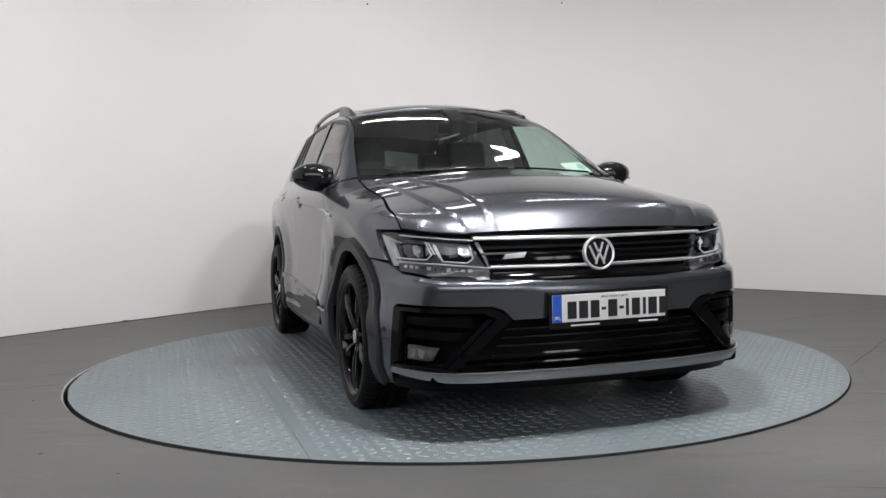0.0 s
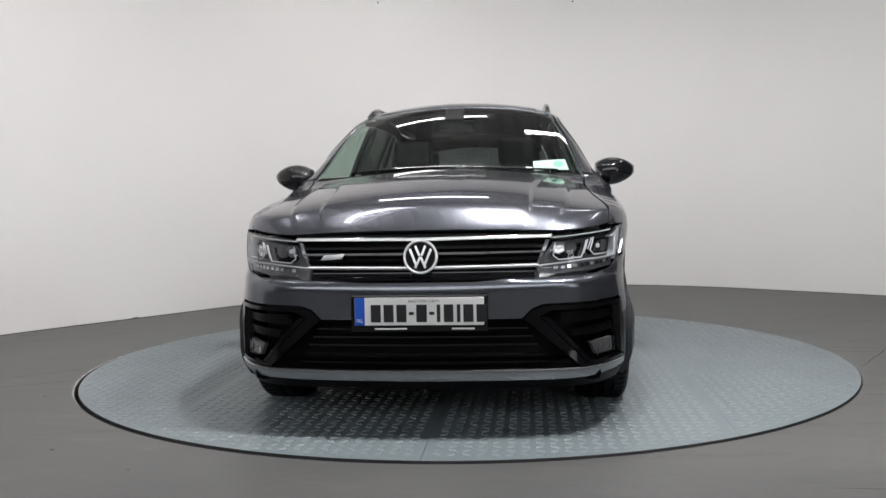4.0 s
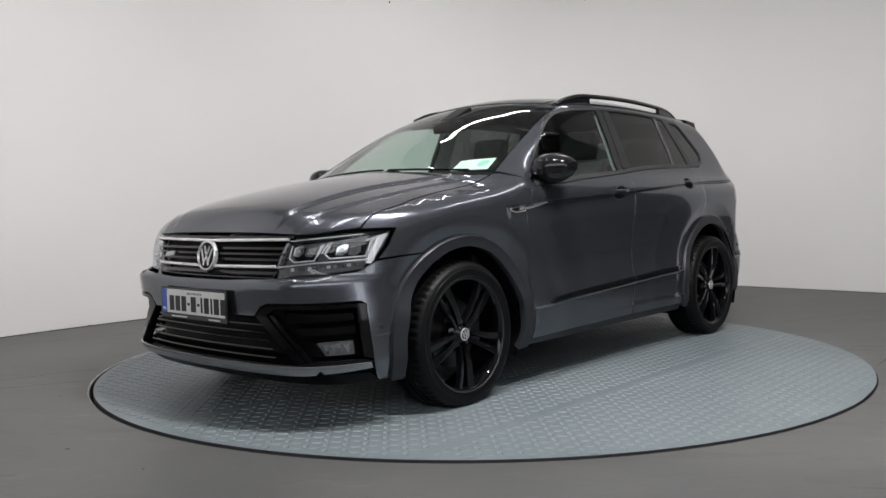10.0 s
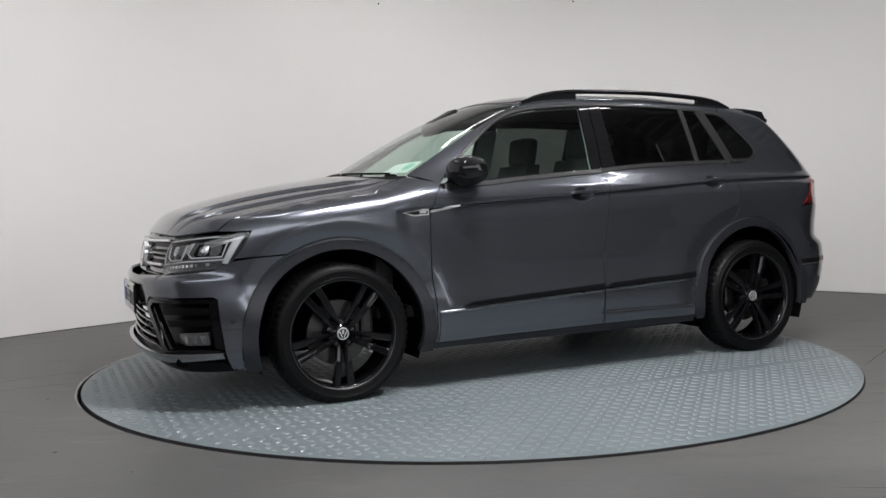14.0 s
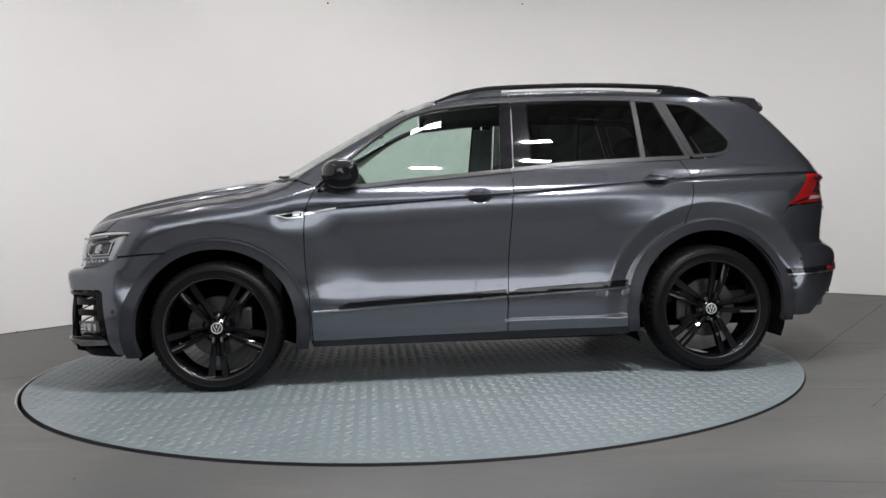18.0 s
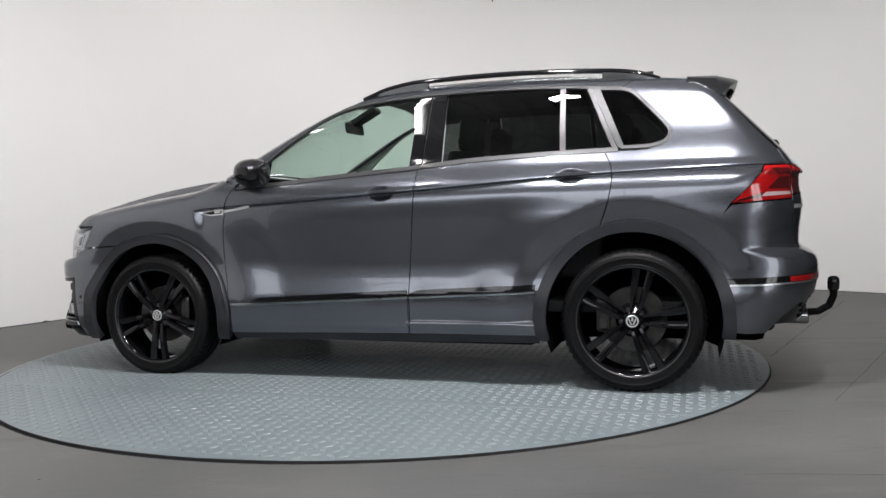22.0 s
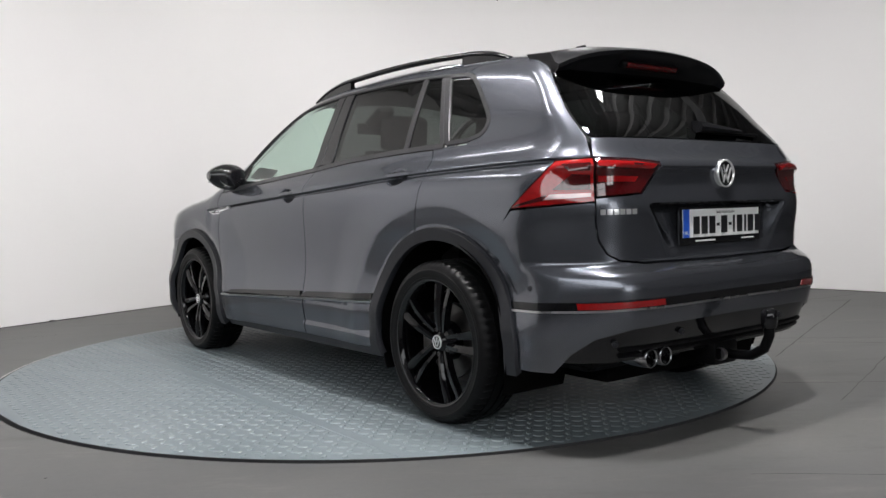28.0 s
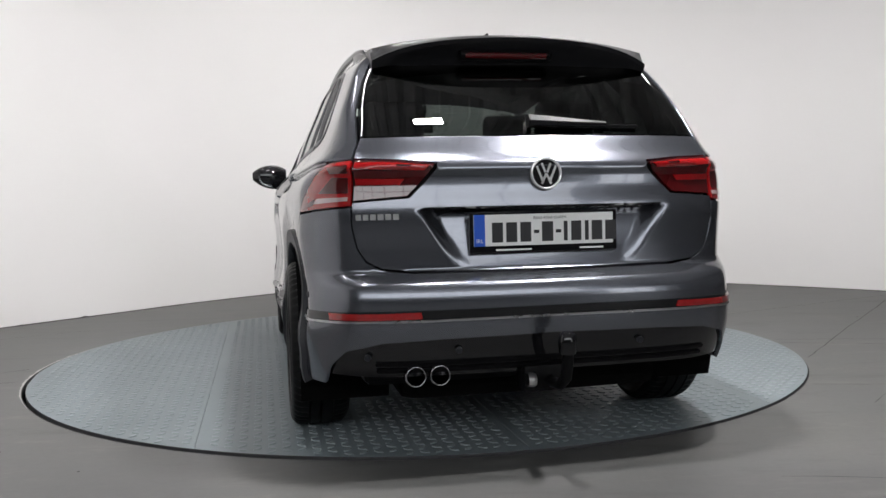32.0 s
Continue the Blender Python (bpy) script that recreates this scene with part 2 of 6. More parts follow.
# ---------------------------------------------------------------- room
WALL_C, WALL_R, WALL_H = Vector((0.80, 0.0, 0)), 4.90, 4.5
FLOOR_Z = -0.012
DISC_R = 2.2635
PIT_C, PIT_R = Vector((-0.008, 0.0, 0)), 2.2760
BACK_Y = -8.5
HALL_X = (-7.5, 9.0)


# distance of the wall from its middle, by bearing in degrees
WALL_RUN = [(26.5, 4.605), (35, 4.53), (45, 4.47), (55, 4.50), (65, 4.64), (75, 4.74), (90, 4.78), (105, 4.70), (120, 4.54), (130, 4.42), (142, 4.35), (150, 4.39), (158, 4.52), (165, 4.69), (172, 4.86)]


def wall_line(off=0.0):
    """The inner line of the rounded studio wall: round at the far end, straight to the back."""
    p = [Vector(q) for q in WALL_RUN]
    pts = []
    for i in range(len(p) - 1):
        q0, q1, q2, q3 = p[max(i - 1, 0)], p[i], p[i + 1], p[min(i + 2, len(p) - 1)]
        for k in range(8):
            t = k / 8
            q = 0.5 * (2 * q1 + (q2 - q0) * t + (2 * q0 - 5 * q1 + 4 * q2 - q3) * t * t + (3 * q1 - q0 - 3 * q2 + q3) * t ** 3)
            a = radians(q.x)
            pts.append(WALL_C + (q.y + off) * Vector((math.cos(a), math.sin(a), 0)))
    pts.append(Vector((pts[-1].x - 0.1, -3.6, 0)))
    return pts


def wall_at(bearing, off):
    a = radians(bearing)
    for (a0, r0), (a1, r1) in zip(WALL_RUN, WALL_RUN[1:]):
        if a0 <= bearing <= a1:
            r = r0 + (r1 - r0) * (bearing - a0) / (a1 - a0)
    return WALL_C + (r + off) * Vector((math.cos(a), math.sin(a), 0))


def build_room():
    inner, outer = wall_line(), wall_line(0.15)
    vs, fs = [], []
    for p, q in zip(inner, outer):
        vs += [(p.x, p.y, FLOOR_Z), (p.x, p.y, WALL_H), (q.x, q.y, WALL_H), (q.x, q.y, FLOOR_Z)]
    for k in range(len(inner) - 1):
        a, b = 4 * k, 4 * k + 4
        fs += [(a, b, b + 1, a + 1), (a + 1, b + 1, b + 2, a + 2), (a + 2, b + 2, b + 3, a + 3)]
    w = part("wall_studio", mesh_from("wall_studio", vs, fs, WALL, True))
    tagged(w, "plain white painted curved studio wall", "wall", kind="structure")
    w.data.polygons.foreach_set("use_smooth", [k % 3 == 0 for k in range(len(fs))])
    # unseen walls added to close the room; their tones shape the car's reflections
    for name, c, d in (("wall_back", ((HALL_X[0] + HALL_X[1]) / 2, BACK_Y - 0.1, WALL_H / 2), (HALL_X[1] - HALL_X[0] + 0.4, 0.2, WALL_H)), ("wall_west", (HALL_X[0] - 0.1, -2.6, WALL_H / 2), (0.2, 16.6, WALL_H)), ("wall_east", (HALL_X[1] + 0.1, -2.6, WALL_H / 2), (0.2, 16.6, WALL_H)), ("wall_north", ((HALL_X[0] + HALL_X[1]) / 2, 5.8, WALL_H / 2), (HALL_X[1] - HALL_X[0] + 0.4, 0.2, WALL_H))):
        bm = bmesh.new()
        rbox(bm, c, d, 0)
        tagged(part(name, bm, BACK if name == "wall_back" else HALL), "unseen grey wall behind the camera, toned for the reflections" if name == "wall_back" else "unseen dark grey wall added round the room for dark reflections", "wall", kind="structure")
    # floor with a round pit
    bm = bmesh.new()
    n = 160
    c = [bm.verts.new((PIT_C.x + PIT_R * math.cos(2 * math.pi * k / n), PIT_C.y + PIT_R * math.sin(2 * math.pi * k / n), FLOOR_Z)) for k in range(n)]
    x0, x1, y0, y1 = HALL_X[0] - 0.2, HALL_X[1] + 0.2, BACK_Y - 0.2, 5.9

    def rim(k):
        d = Vector((math.cos(2 * math.pi * k / n), math.sin(2 * math.pi * k / n)))
        s = min(((x1 if d.x > 0 else x0) - PIT_C.x) / d.x if abs(d.x) > 1e-9 else 1e9, ((y1 if d.y > 0 else y0) - PIT_C.y) / d.y if abs(d.y) > 1e-9 else 1e9)
        return (PIT_C.x + d.x * s, PIT_C.y + d.y * s, FLOOR_Z)
    o = [bm.verts.new(rim(k)) for k in range(n)]
    for k in range(n):
        bm.faces.new((c[k], o[k], o[(k + 1) % n], c[(k + 1) % n]))
    floor = tagged(part("floor", bm, FLOOR), "grey painted concrete floor with scuffs and cracks", "floor", kind="structure")
    bm = bmesh.new()
    lathe(bm, [(PIT_R + 0.003, FLOOR_Z - 0.001), (PIT_R + 0.003, FLOOR_Z + 0.0012), (PIT_R, FLOOR_Z + 0.001), (PIT_R - 0.001, -0.16), (0.0, -0.16)], 160, "z", Matrix.Translation(PIT_C))
    part("pit_lining", bm, PIT, floor, "dark steel lining of the turntable pit")
    bm = bmesh.new()
    rim_rng = random.Random(8)
    row = []
    for k in range(61):
        a = radians(158 + 56 * k / 60)
        wd = 0.012 * math.sin(math.pi * k / 60) * rim_rng.uniform(0.5, 1.2) + 0.002
        row.append([bm.verts.new((PIT_C.x + r * math.cos(a), PIT_C.y + r * math.sin(a), FLOOR_Z + 0.0015)) for r in (PIT_R + 0.003, PIT_R + 0.003 + wd)])
    for u, v in zip(row, row[1:]):
        bm.faces.new((u[0], u[1], v[1], v[0]))
    part("pit_edge", bm, EDGE, floor, "worn pale concrete edge round the pit")
    # saw-cut joints and cracks in the slab
    rng = random.Random(4)

    def crack(a, b, w, wob):
        bm = bmesh.new()
        pa, pb = Vector(a), Vector(b)
        d = pb - pa
        side = Vector((-d.y, d.x)).normalized()
        m = max(int(d.length / 0.07), 3)
        row, off = [], 0.0
        for k in range(m + 1):
            off = off * 0.8 + rng.uniform(-wob, wob)
            q = pa + d * k / m + side * off
            h = 1.5 * w * rng.uniform(0.4, 1.0)
            row.append((bm.verts.new((q.x + side.x * h, q.y + side.y * h, FLOOR_Z + 0.0012)), bm.verts.new((q.x - side.x * h, q.y - side.y * h, FLOOR_Z + 0.0012))))
        for u, v in zip(row, row[1:]):
            bm.faces.new((u[0], v[0], v[1], u[1]))
        part("floor_joint", bm, INK_LINE, floor)
    for a, b, wid, wob in [((2.24, -0.55), (4.1, 1.95), 0.0022, 0.004), ((2.04, -1.64), (4.4, 1.25), 0.0014, 0.004), ((1.95, -1.24), (2.9, -1.36), 0.002, 0.006), ((2.3, -0.02), (3.4, -0.30), 0.0016, 0.006), ((-2.6, 1.35), (-3.9, 0.55), 0.002, 0.006), ((-2.35, -0.25), (-3.8, -1.3), 0.002, 0.006),
                         ((-2.25, -0.62), (-3.4, -1.15), 0.002, 0.005), ((2.33, 0.1), (5.2, -0.35), 0.0016, 0.006), ((1.2, -2.6), (2.6, -2.75), 0.0015, 0.008),
                         ((-1.7, -2.35), (-2.6, -2.9), 0.0015, 0.006), ((2.4, 1.3), (5.0, 2.7), 0.002, 0.005)]:
        crack(a, b, wid, wob)
    bm = bmesh.new()
    for x, y, r in [(-1.672, -2.02, 0.010), (-2.20, -1.02, 0.008), (3.35, 1.0, 0.008), (-1.25, -2.3, 0.006)]:
        bmesh.ops.create_circle(bm, cap_ends=True, segments=9, radius=r, matrix=Matrix.Translation((x, y, FLOOR_Z + 0.0013)))
    part("floor_spot", bm, INK_LINE, floor, "small dark paint chips")
    # scrapes where the wall meets the floor
    bm = bmesh.new()
    for a, l, h in [(149.0, 1.3, 0.014), (141.0, 0.5, 0.008), (156.5, 0.7, 0.010), (45, 0.6, 0.006)]:
        for k in range(8):
            hh = h * math.sin(math.pi * (k + 0.5) / 8)
            p, q = wall_at(a + l * k / 8, -0.010), wall_at(a + l * (k + 1) / 8, -0.010)
            bm.faces.new([bm.verts.new(v) for v in ((p.x, p.y, FLOOR_Z), (q.x, q.y, FLOOR_Z), (q.x, q.y, FLOOR_Z + hh), (p.x, p.y, FLOOR_Z + hh))])
    part("wall_scrape", bm, INK_LINE, w, "dark chipped marks along the foot of the wall")
    bm = bmesh.new()
    pts = wall_line(-0.004)
    for p, q in zip(pts, pts[1:]):
        bm.faces.new([bm.verts.new(v) for v in ((p.x, p.y, FLOOR_Z), (q.x, q.y, FLOOR_Z), (q.x, q.y, FLOOR_Z + 0.006), (p.x, p.y, FLOOR_Z + 0.006))])
    part("wall_foot_line", bm, INK_LINE, w, "thin dark line where wall meets floor")
    bm = bmesh.new()
    for bearing, z in ((111.7, 3.265), (83.5, 3.325)):
        q = wall_at(bearing, -0.012)
        bmesh.ops.create_circle(bm, cap_ends=True, segments=8, radius=0.010, matrix=Matrix.Translation((q.x, q.y, z)) @ Matrix.Rotation(radians(90), 4, "X"))
    part("screw_hole", bm, INK_LINE, w, "small dark screw holes")
    # ceiling of ribbed dark sheet
    bm = bmesh.new()
    x, k, row = HALL_X[0] - 0.2, 0, []
    while x < HALL_X[1] + 0.2:
        for dx, dz in ((0.0, 0.0), (0.14, 0.0), (0.17, 0.05), (0.25, 0.05), (0.28, 0.0)):
            row.append((x + dx, WALL_H - 0.01 + dz))
        x += 0.28
    for (xa, za), (xb, zb) in zip(row, row[1:]):
        if xb - xa > 1e-6:
            bm.faces.new([bm.verts.new(v) for v in ((xa, BACK_Y - 0.2, za), (xa, 5.9, za), (xb, 5.9, zb), (xb, BACK_Y - 0.2, zb))])
    for y in (-7.5, -4.6, -1.7, 1.2, 4.0):
        rbox(bm, (0.75, y, WALL_H - 0.09), (16.6, 0.07, 0.16), 0)
    tagged(part("ceiling", bm, ROOFING), "grey ribbed metal roof sheet with purlins", "ceiling", kind="structure")
    # tall glazed door in the back wall, daylight behind it
    bm = bmesh.new()
    for cx, cz, sx, sz in ((5.8, 2.98, 1.64, 0.10), (5.8, 0.14, 1.64, 0.28), (5.02, 1.605, 0.08, 2.65), (5.8, 1.605, 0.07, 2.65), (6.58, 1.605, 0.08, 2.65)):
        rbox(bm, (cx, BACK_Y + 0.03, cz), (sx, 0.10, sz), 0)
    win = tagged(part("door_glazed", bm, SHUTTER), "tall frosted glass door lit by daylight, grey metal frame", "door", kind="structure")
    for cx in (5.41, 6.19):
        bm = bmesh.new()
        rbox(bm, (cx, BACK_Y + 0.02, 1.605), (0.70, 0.012, 2.64), 0)
        part("pane", bm, GLOW_PANE, win)
    # unseen glowing sheets added high on the back wall, to brighten the reflections
    bm = bmesh.new()
    for k in range(9):
        rbox(bm, (-7.3 + 1.5 * k, BACK_Y + 0.05, 3.31), (0.05, 0.08, 2.2), 0)
    door = tagged(part("glow_band_high", bm, SHUTTER), "unseen band of glowing sheets added high on the back wall", "window", kind="structure")
    sh = bmesh.new()
    rbox(sh, (0, 0, 0), (1.45, 0.02, 1.03), 0.004, 1)
    me = bpy.data.meshes.new("panel")
    sh.to_mesh(me)
    sh.free()
    rl = bmesh.new()
    rbox(rl, (0, 0, 0), (12.0, 0.06, 0.05), 0)
    rail_mesh = bpy.data.meshes.new("rail")
    rl.to_mesh(rail_mesh)
    rl.free()
    for row in range(3):
        part("rail", rail_mesh, SHUTTER, door, at=Matrix.Translation((-1.3, BACK_Y + 0.11, 2.24 + 1.07 * row)))
    for row in range(2):
        for k in range(8):
            part("panel", me, GLOW_BACK, door, at=Matrix.Translation((-6.55 + 1.5 * k, BACK_Y + 0.05, 2.775 + 1.07 * row)))


INK_LINE = plain("dark_crack_mark", (0.035, 0.033, 0.031), 0.9, vary=0.3)
build_room()


# ---------------------------------------------------------------- lamps
def batten(p, turn, length=1.5, lit=None):
    """A ceiling batten: housing, lit diffuser, end caps."""
    root = new("ceiling_batten")
    root.matrix_basis = Matrix.Translation(p) @ Matrix.Rotation(radians(turn), 4, "Z")
    bm = bmesh.new()
    rbox(bm, (0, 0, 0.05), (length, 0.09, 0.05), 0.008)
    part("housing", bm, SHUTTER, root)
    bm = bmesh.new()
    rbox(bm, (0, 0, 0.0), (length - 0.04, 0.075, 0.045), 0.015)
    part("diffuser", bm, lit or GLOW_TUBE, root, "lit white diffuser")
    for s in (-1, 1):
        bm = bmesh.new()
        tube(bm, [(s * length * 0.3, 0, 0.07), (s * length * 0.3, 0, WALL_H - p[2])], 0.004, 6)
        part("hanger", bm, STEEL, root)
    tagged(root, "lit white ceiling batten lamp hung below the roof", "lamp", "ceiling battens")


def flood(p, target, w=0.27, h=0.12):
    root = new("flood_lamp")
    root.matrix_basis = look(p, target)
    bm = bmesh.new()
    rbox(bm, (0, 0, 0.04), (w + 0.06, h + 0.06, 0.06), 0.01)
    part("housing", bm, SATIN_BLACK, root)
    bm = bmesh.new()
    rbox(bm, (0, 0, 0.005), (w, h, 0.012), 0.003)
    part("panel", bm, GLOW_PANEL, root, "bright white lit panel")
    bm = bmesh.new()
    up = root.matrix_basis.inverted().to_3x3() @ Vector((0, 0, WALL_H - p[2]))
    tube(bm, [(0, 0, 0.06), Vector((0, 0, 0.06)) + up], 0.010, 8)
    part("drop_rod", bm, STEEL, root)
    tagged(root, "bright white flood panel hung near the roof", "lamp", "flood lamps")


for p, turn, ln in [((-2.4, -0.1, 4.25), 90, 1.5), ((1.5, 2.0, 3.95), 25, 1.3), ((-0.35, 2.55, 4.05), 8, 1.5), ((2.9, 0.2, 4.1), 90, 1.5)]:
    batten(p, turn, ln)
batten((-1.15, -1.77, 3.95), 57, 1.5, GLOW_BRIGHT)
flood((1.37, -2.45, 3.38), (0.3, 0.0, 0.4))
flood((0.30, -2.12, 3.38), (-0.2, 0.0, 0.4))


# ---------------------------------------------------------------- turntable
def build_turntable():
    root = new("turntable")
    strips = [(-2.3, -1.25), (-1.25, 0.0), (0.0, 1.25), (1.25, 2.3)]
    g = 0.0015
    for i, (a, b) in enumerate(strips):
        a2, b2 = max(a + g, -DISC_R + 0.001), min(b - g, DISC_R - 0.001)
        n = 40
        ys = [a2 + (b2 - a2) * k / n for k in range(n + 1)]
        right = [(math.sqrt(DISC_R ** 2 - y * y), y) for y in ys]
        left = [(-x, y) for x, y in right[::-1]]
        ring = right + left
        bm = bmesh.new()
        top = [bm.verts.new((x, y, -0.003)) for x, y in ring]
        bot = [bm.verts.new((x, y, -0.011)) for x, y in ring]
        bm.faces.new(top)
        for k in range(len(ring)):
            j = (k + 1) % len(ring)
            bm.faces.new((top[k], bot[k], bot[j], top[j]))
        pl = part("plate", bm, PLATE, root, "pale blue-grey painted steel tread plate")
        # raised lozenges, turned from plate to plate
        vs, fs = [], []
        turn = 0 if i % 2 else math.pi / 2
        ct, st = math.cos(turn), math.sin(turn)
        px, py = 0.056, 0.056
        for iu in range(-58, 59):
            for iv in range(-58, 59):
                u, v = iu * px, iv * py
                x, y = ct * u - st * v, st * u + ct * v
                if not (a2 + 0.02 < y < b2 - 0.02) or x * x + y * y > (DISC_R - 0.03) ** 2:
                    continue
                ang = turn + radians(45 if (iu + iv) % 2 else -45)
                ca, sa = math.cos(ang), math.sin(ang)
                base = len(vs)
                for lx, ly, lz in ((-0.0235, 0, -0.0030), (-0.010, 0.0110, -0.0030), (0.010, 0.0110, -0.0030), (0.0235, 0, -0.0030), (0.010, -0.0110, -0.0030), (-0.010, -0.0110, -0.0030),
                                   (-0.0190, 0, 0.0002), (-0.008, 0.0078, 0.0006), (0.008, 0.0078, 0.0006), (0.0190, 0, 0.0002), (0.008, -0.0078, 0.0006), (-0.008, -0.0078, 0.0006)):
                    vs.append((x + ca * lx - sa * ly, y + sa * lx + ca * ly, lz))
                for k in range(6):
                    j = (k + 1) % 6
                    fs.append((base + j, base + k, base + 6 + k, base + 6 + j))
                fs.append(tuple(base + 6 + k for k in range(6))[::-1])
        me = mesh_from("tread", vs, [f[::-1] for f in fs], TREAD)
        tagged(part("tread", me, None, pl), "raised tread lozenges", kind="stuff")
    bm = bmesh.new()
    lathe(bm, [(DISC_R, -0.003), (DISC_R + 0.0015, -0.005), (DISC_R + 0.0015, -0.06), (DISC_R - 0.05, -0.062)], 160, "z")
    part("rim", bm, PIT, root, "dark steel rim of the turntable")
    tagged(root, "round pale blue-grey tread plate turntable set in the floor", "turntable")
    return root


turntable = build_turntable()

from mathutils.geometry import delaunay_2d_cdt


# ---------------------------------------------------------------- car body surface
def curve(pts):
    """A smooth function through (position, value) pairs, given in rising order."""
    p = np.array(pts, float)
    x, y = p[:, 0], p[:, 1]
    h = np.diff(x)
    s = np.diff(y) / h
    d = np.empty_like(y)
    d[0], d[-1] = s[0], s[-1]
    for i in range(1, len(x) - 1):
        d[i] = 0.0 if s[i - 1] * s[i] <= 0 else (h[i - 1] + h[i]) * 3 / ((2 * h[i] + h[i - 1]) / s[i - 1] + (h[i] + 2 * h[i - 1]) / s[i])

    def f(q):
        q = np.asarray(q, float)
        qc = np.clip(q, x[0], x[-1])
        i = np.clip(np.searchsorted(x, qc) - 1, 0, len(x) - 2)
        t = (qc - x[i]) / h[i]
        v = (1 + 2 * t) * (1 - t) ** 2 * y[i] + t * (1 - t) ** 2 * h[i] * d[i] + t * t * (3 - 2 * t) * y[i + 1] + t * t * (t - 1) * h[i] * d[i + 1]
        return v + np.where(q < x[0], (q - x[0]) * d[0], 0) + np.where(q > x[-1], (q - x[-1]) * d[-1], 0)
    return f


def smax(a, b, k):
    h = np.clip(0.5 + 0.5 * (a - b) / k, 0, 1)
    return b + (a - b) * h + k * h * (1 - h)


def step(e0, e1, v):
    t = np.clip((v - e0) / (e1 - e0), 0, 1)
    return t * t * (3 - 2 * t)


def soft_ramp(t):
    """0 below 0, then a straight rise to 1, with a small rounding at the foot."""
    return np.clip(smax(t, 0 * t, 0.12), 0, 1)


HUB_F, HUB_R = (1.340, 0.332), (-1.340, 0.344)
# half width by height, and how it draws in along the car
WIDTH = curve([(0.15, 0.83), (0.25, 0.870), (0.36, 0.895), (0.43, 0.903), (0.465, 0.900), (0.51, 0.891), (0.56, 0.882), (0.64, 0.876), (0.76, 0.882), (0.88, 0.897), (0.98, 0.907), (1.03, 0.895), (1.085, 0.850), (1.13, 0.808), (1.30, 0.735), (1.52, 0.638), (1.70, 0.555)])
DRAW_EXTRA = curve([(-2.3, 0.139), (-2.0, 0.049), (-1.8, 0.019), (-1.5, 0.0140), (-1.1, 0.0045), (-0.6, 0.0), (0.7, 0.0), (1.1, 0.006), (1.5, 0.010), (1.77, 0.038), (2.0, 0.10), (2.3, 0.25)])


def DRAW_IN(x):
    return DRAW_EXTRA(x) + 0.0115 * np.minimum(x, 0.0) ** 2


# crest line of bonnet, windscreen and roof, and its fall to the sides
CREST = curve([(-2.2, 1.44), (-1.9, 1.53), (-1.6, 1.588), (-1.2, 1.624), (-0.7, 1.640), (-0.2, 1.632), (0.05, 1.607), (0.22, 1.566), (0.40, 1.496), (0.70, 1.340), (1.04, 1.152), (1.12, 1.120), (1.20, 1.104), (1.45, 1.066), (1.70, 1.018), (1.90, 0.968), (2.02, 0.925), (2.10, 0.880), (2.14, 0.835), (2.2, 0.72)])
CROWN = curve([(-1.7, 0.17), (-1.0, 0.175), (0.0, 0.185), (0.4, 0.20), (0.95, 0.175), (1.15, 0.14), (1.6, 0.13), (2.0, 0.10)])
SHOULDER = curve([(-2.0, 1.096), (-1.27, 1.074), (-0.24, 1.010), (0.58, 0.962), (1.05, 0.934)])
# bonnet creases: half width of the raised middle and of the step outside it
CREASE_IN = curve([(1.05, 0.545), (1.3, 0.505), (1.7, 0.448), (2.0, 0.440), (2.1, 0.412)])
CREASE_OUT = curve([(1.0, 0.665), (1.24, 0.625), (1.63, 0.618), (1.93, 0.588), (2.08, 0.530)])
HANDLES = ((-0.060, 1.000), (-1.040, 1.060))
# nose and tail by height
NOSE = curve([(0.15, 2.10), (0.20, 2.165), (0.24, 2.215), (0.28, 2.235), (0.36, 2.225), (0.48, 2.225), (0.56, 2.232), (0.615, 2.238), (0.640, 2.225), (0.660, 2.165), (0.75, 2.155), (0.83, 2.130), (0.90, 2.09), (1.0, 2.05)])
TAIL = curve([(0.20, 2.05), (0.28, 2.13), (0.38, 2.19), (0.47, 2.222), (0.52, 2.232), (0.60, 2.238), (0.645, 2.225), (0.675, 2.185), (0.70, 2.150), (0.76, 2.152), (0.90, 2.166), (1.02, 2.160), (1.050, 2.165), (1.065, 2.160), (1.10, 2.128), (1.17, 2.076), (1.30, 1.952), (1.45, 1.805), (1.60, 1.658), (1.75, 1.50)])


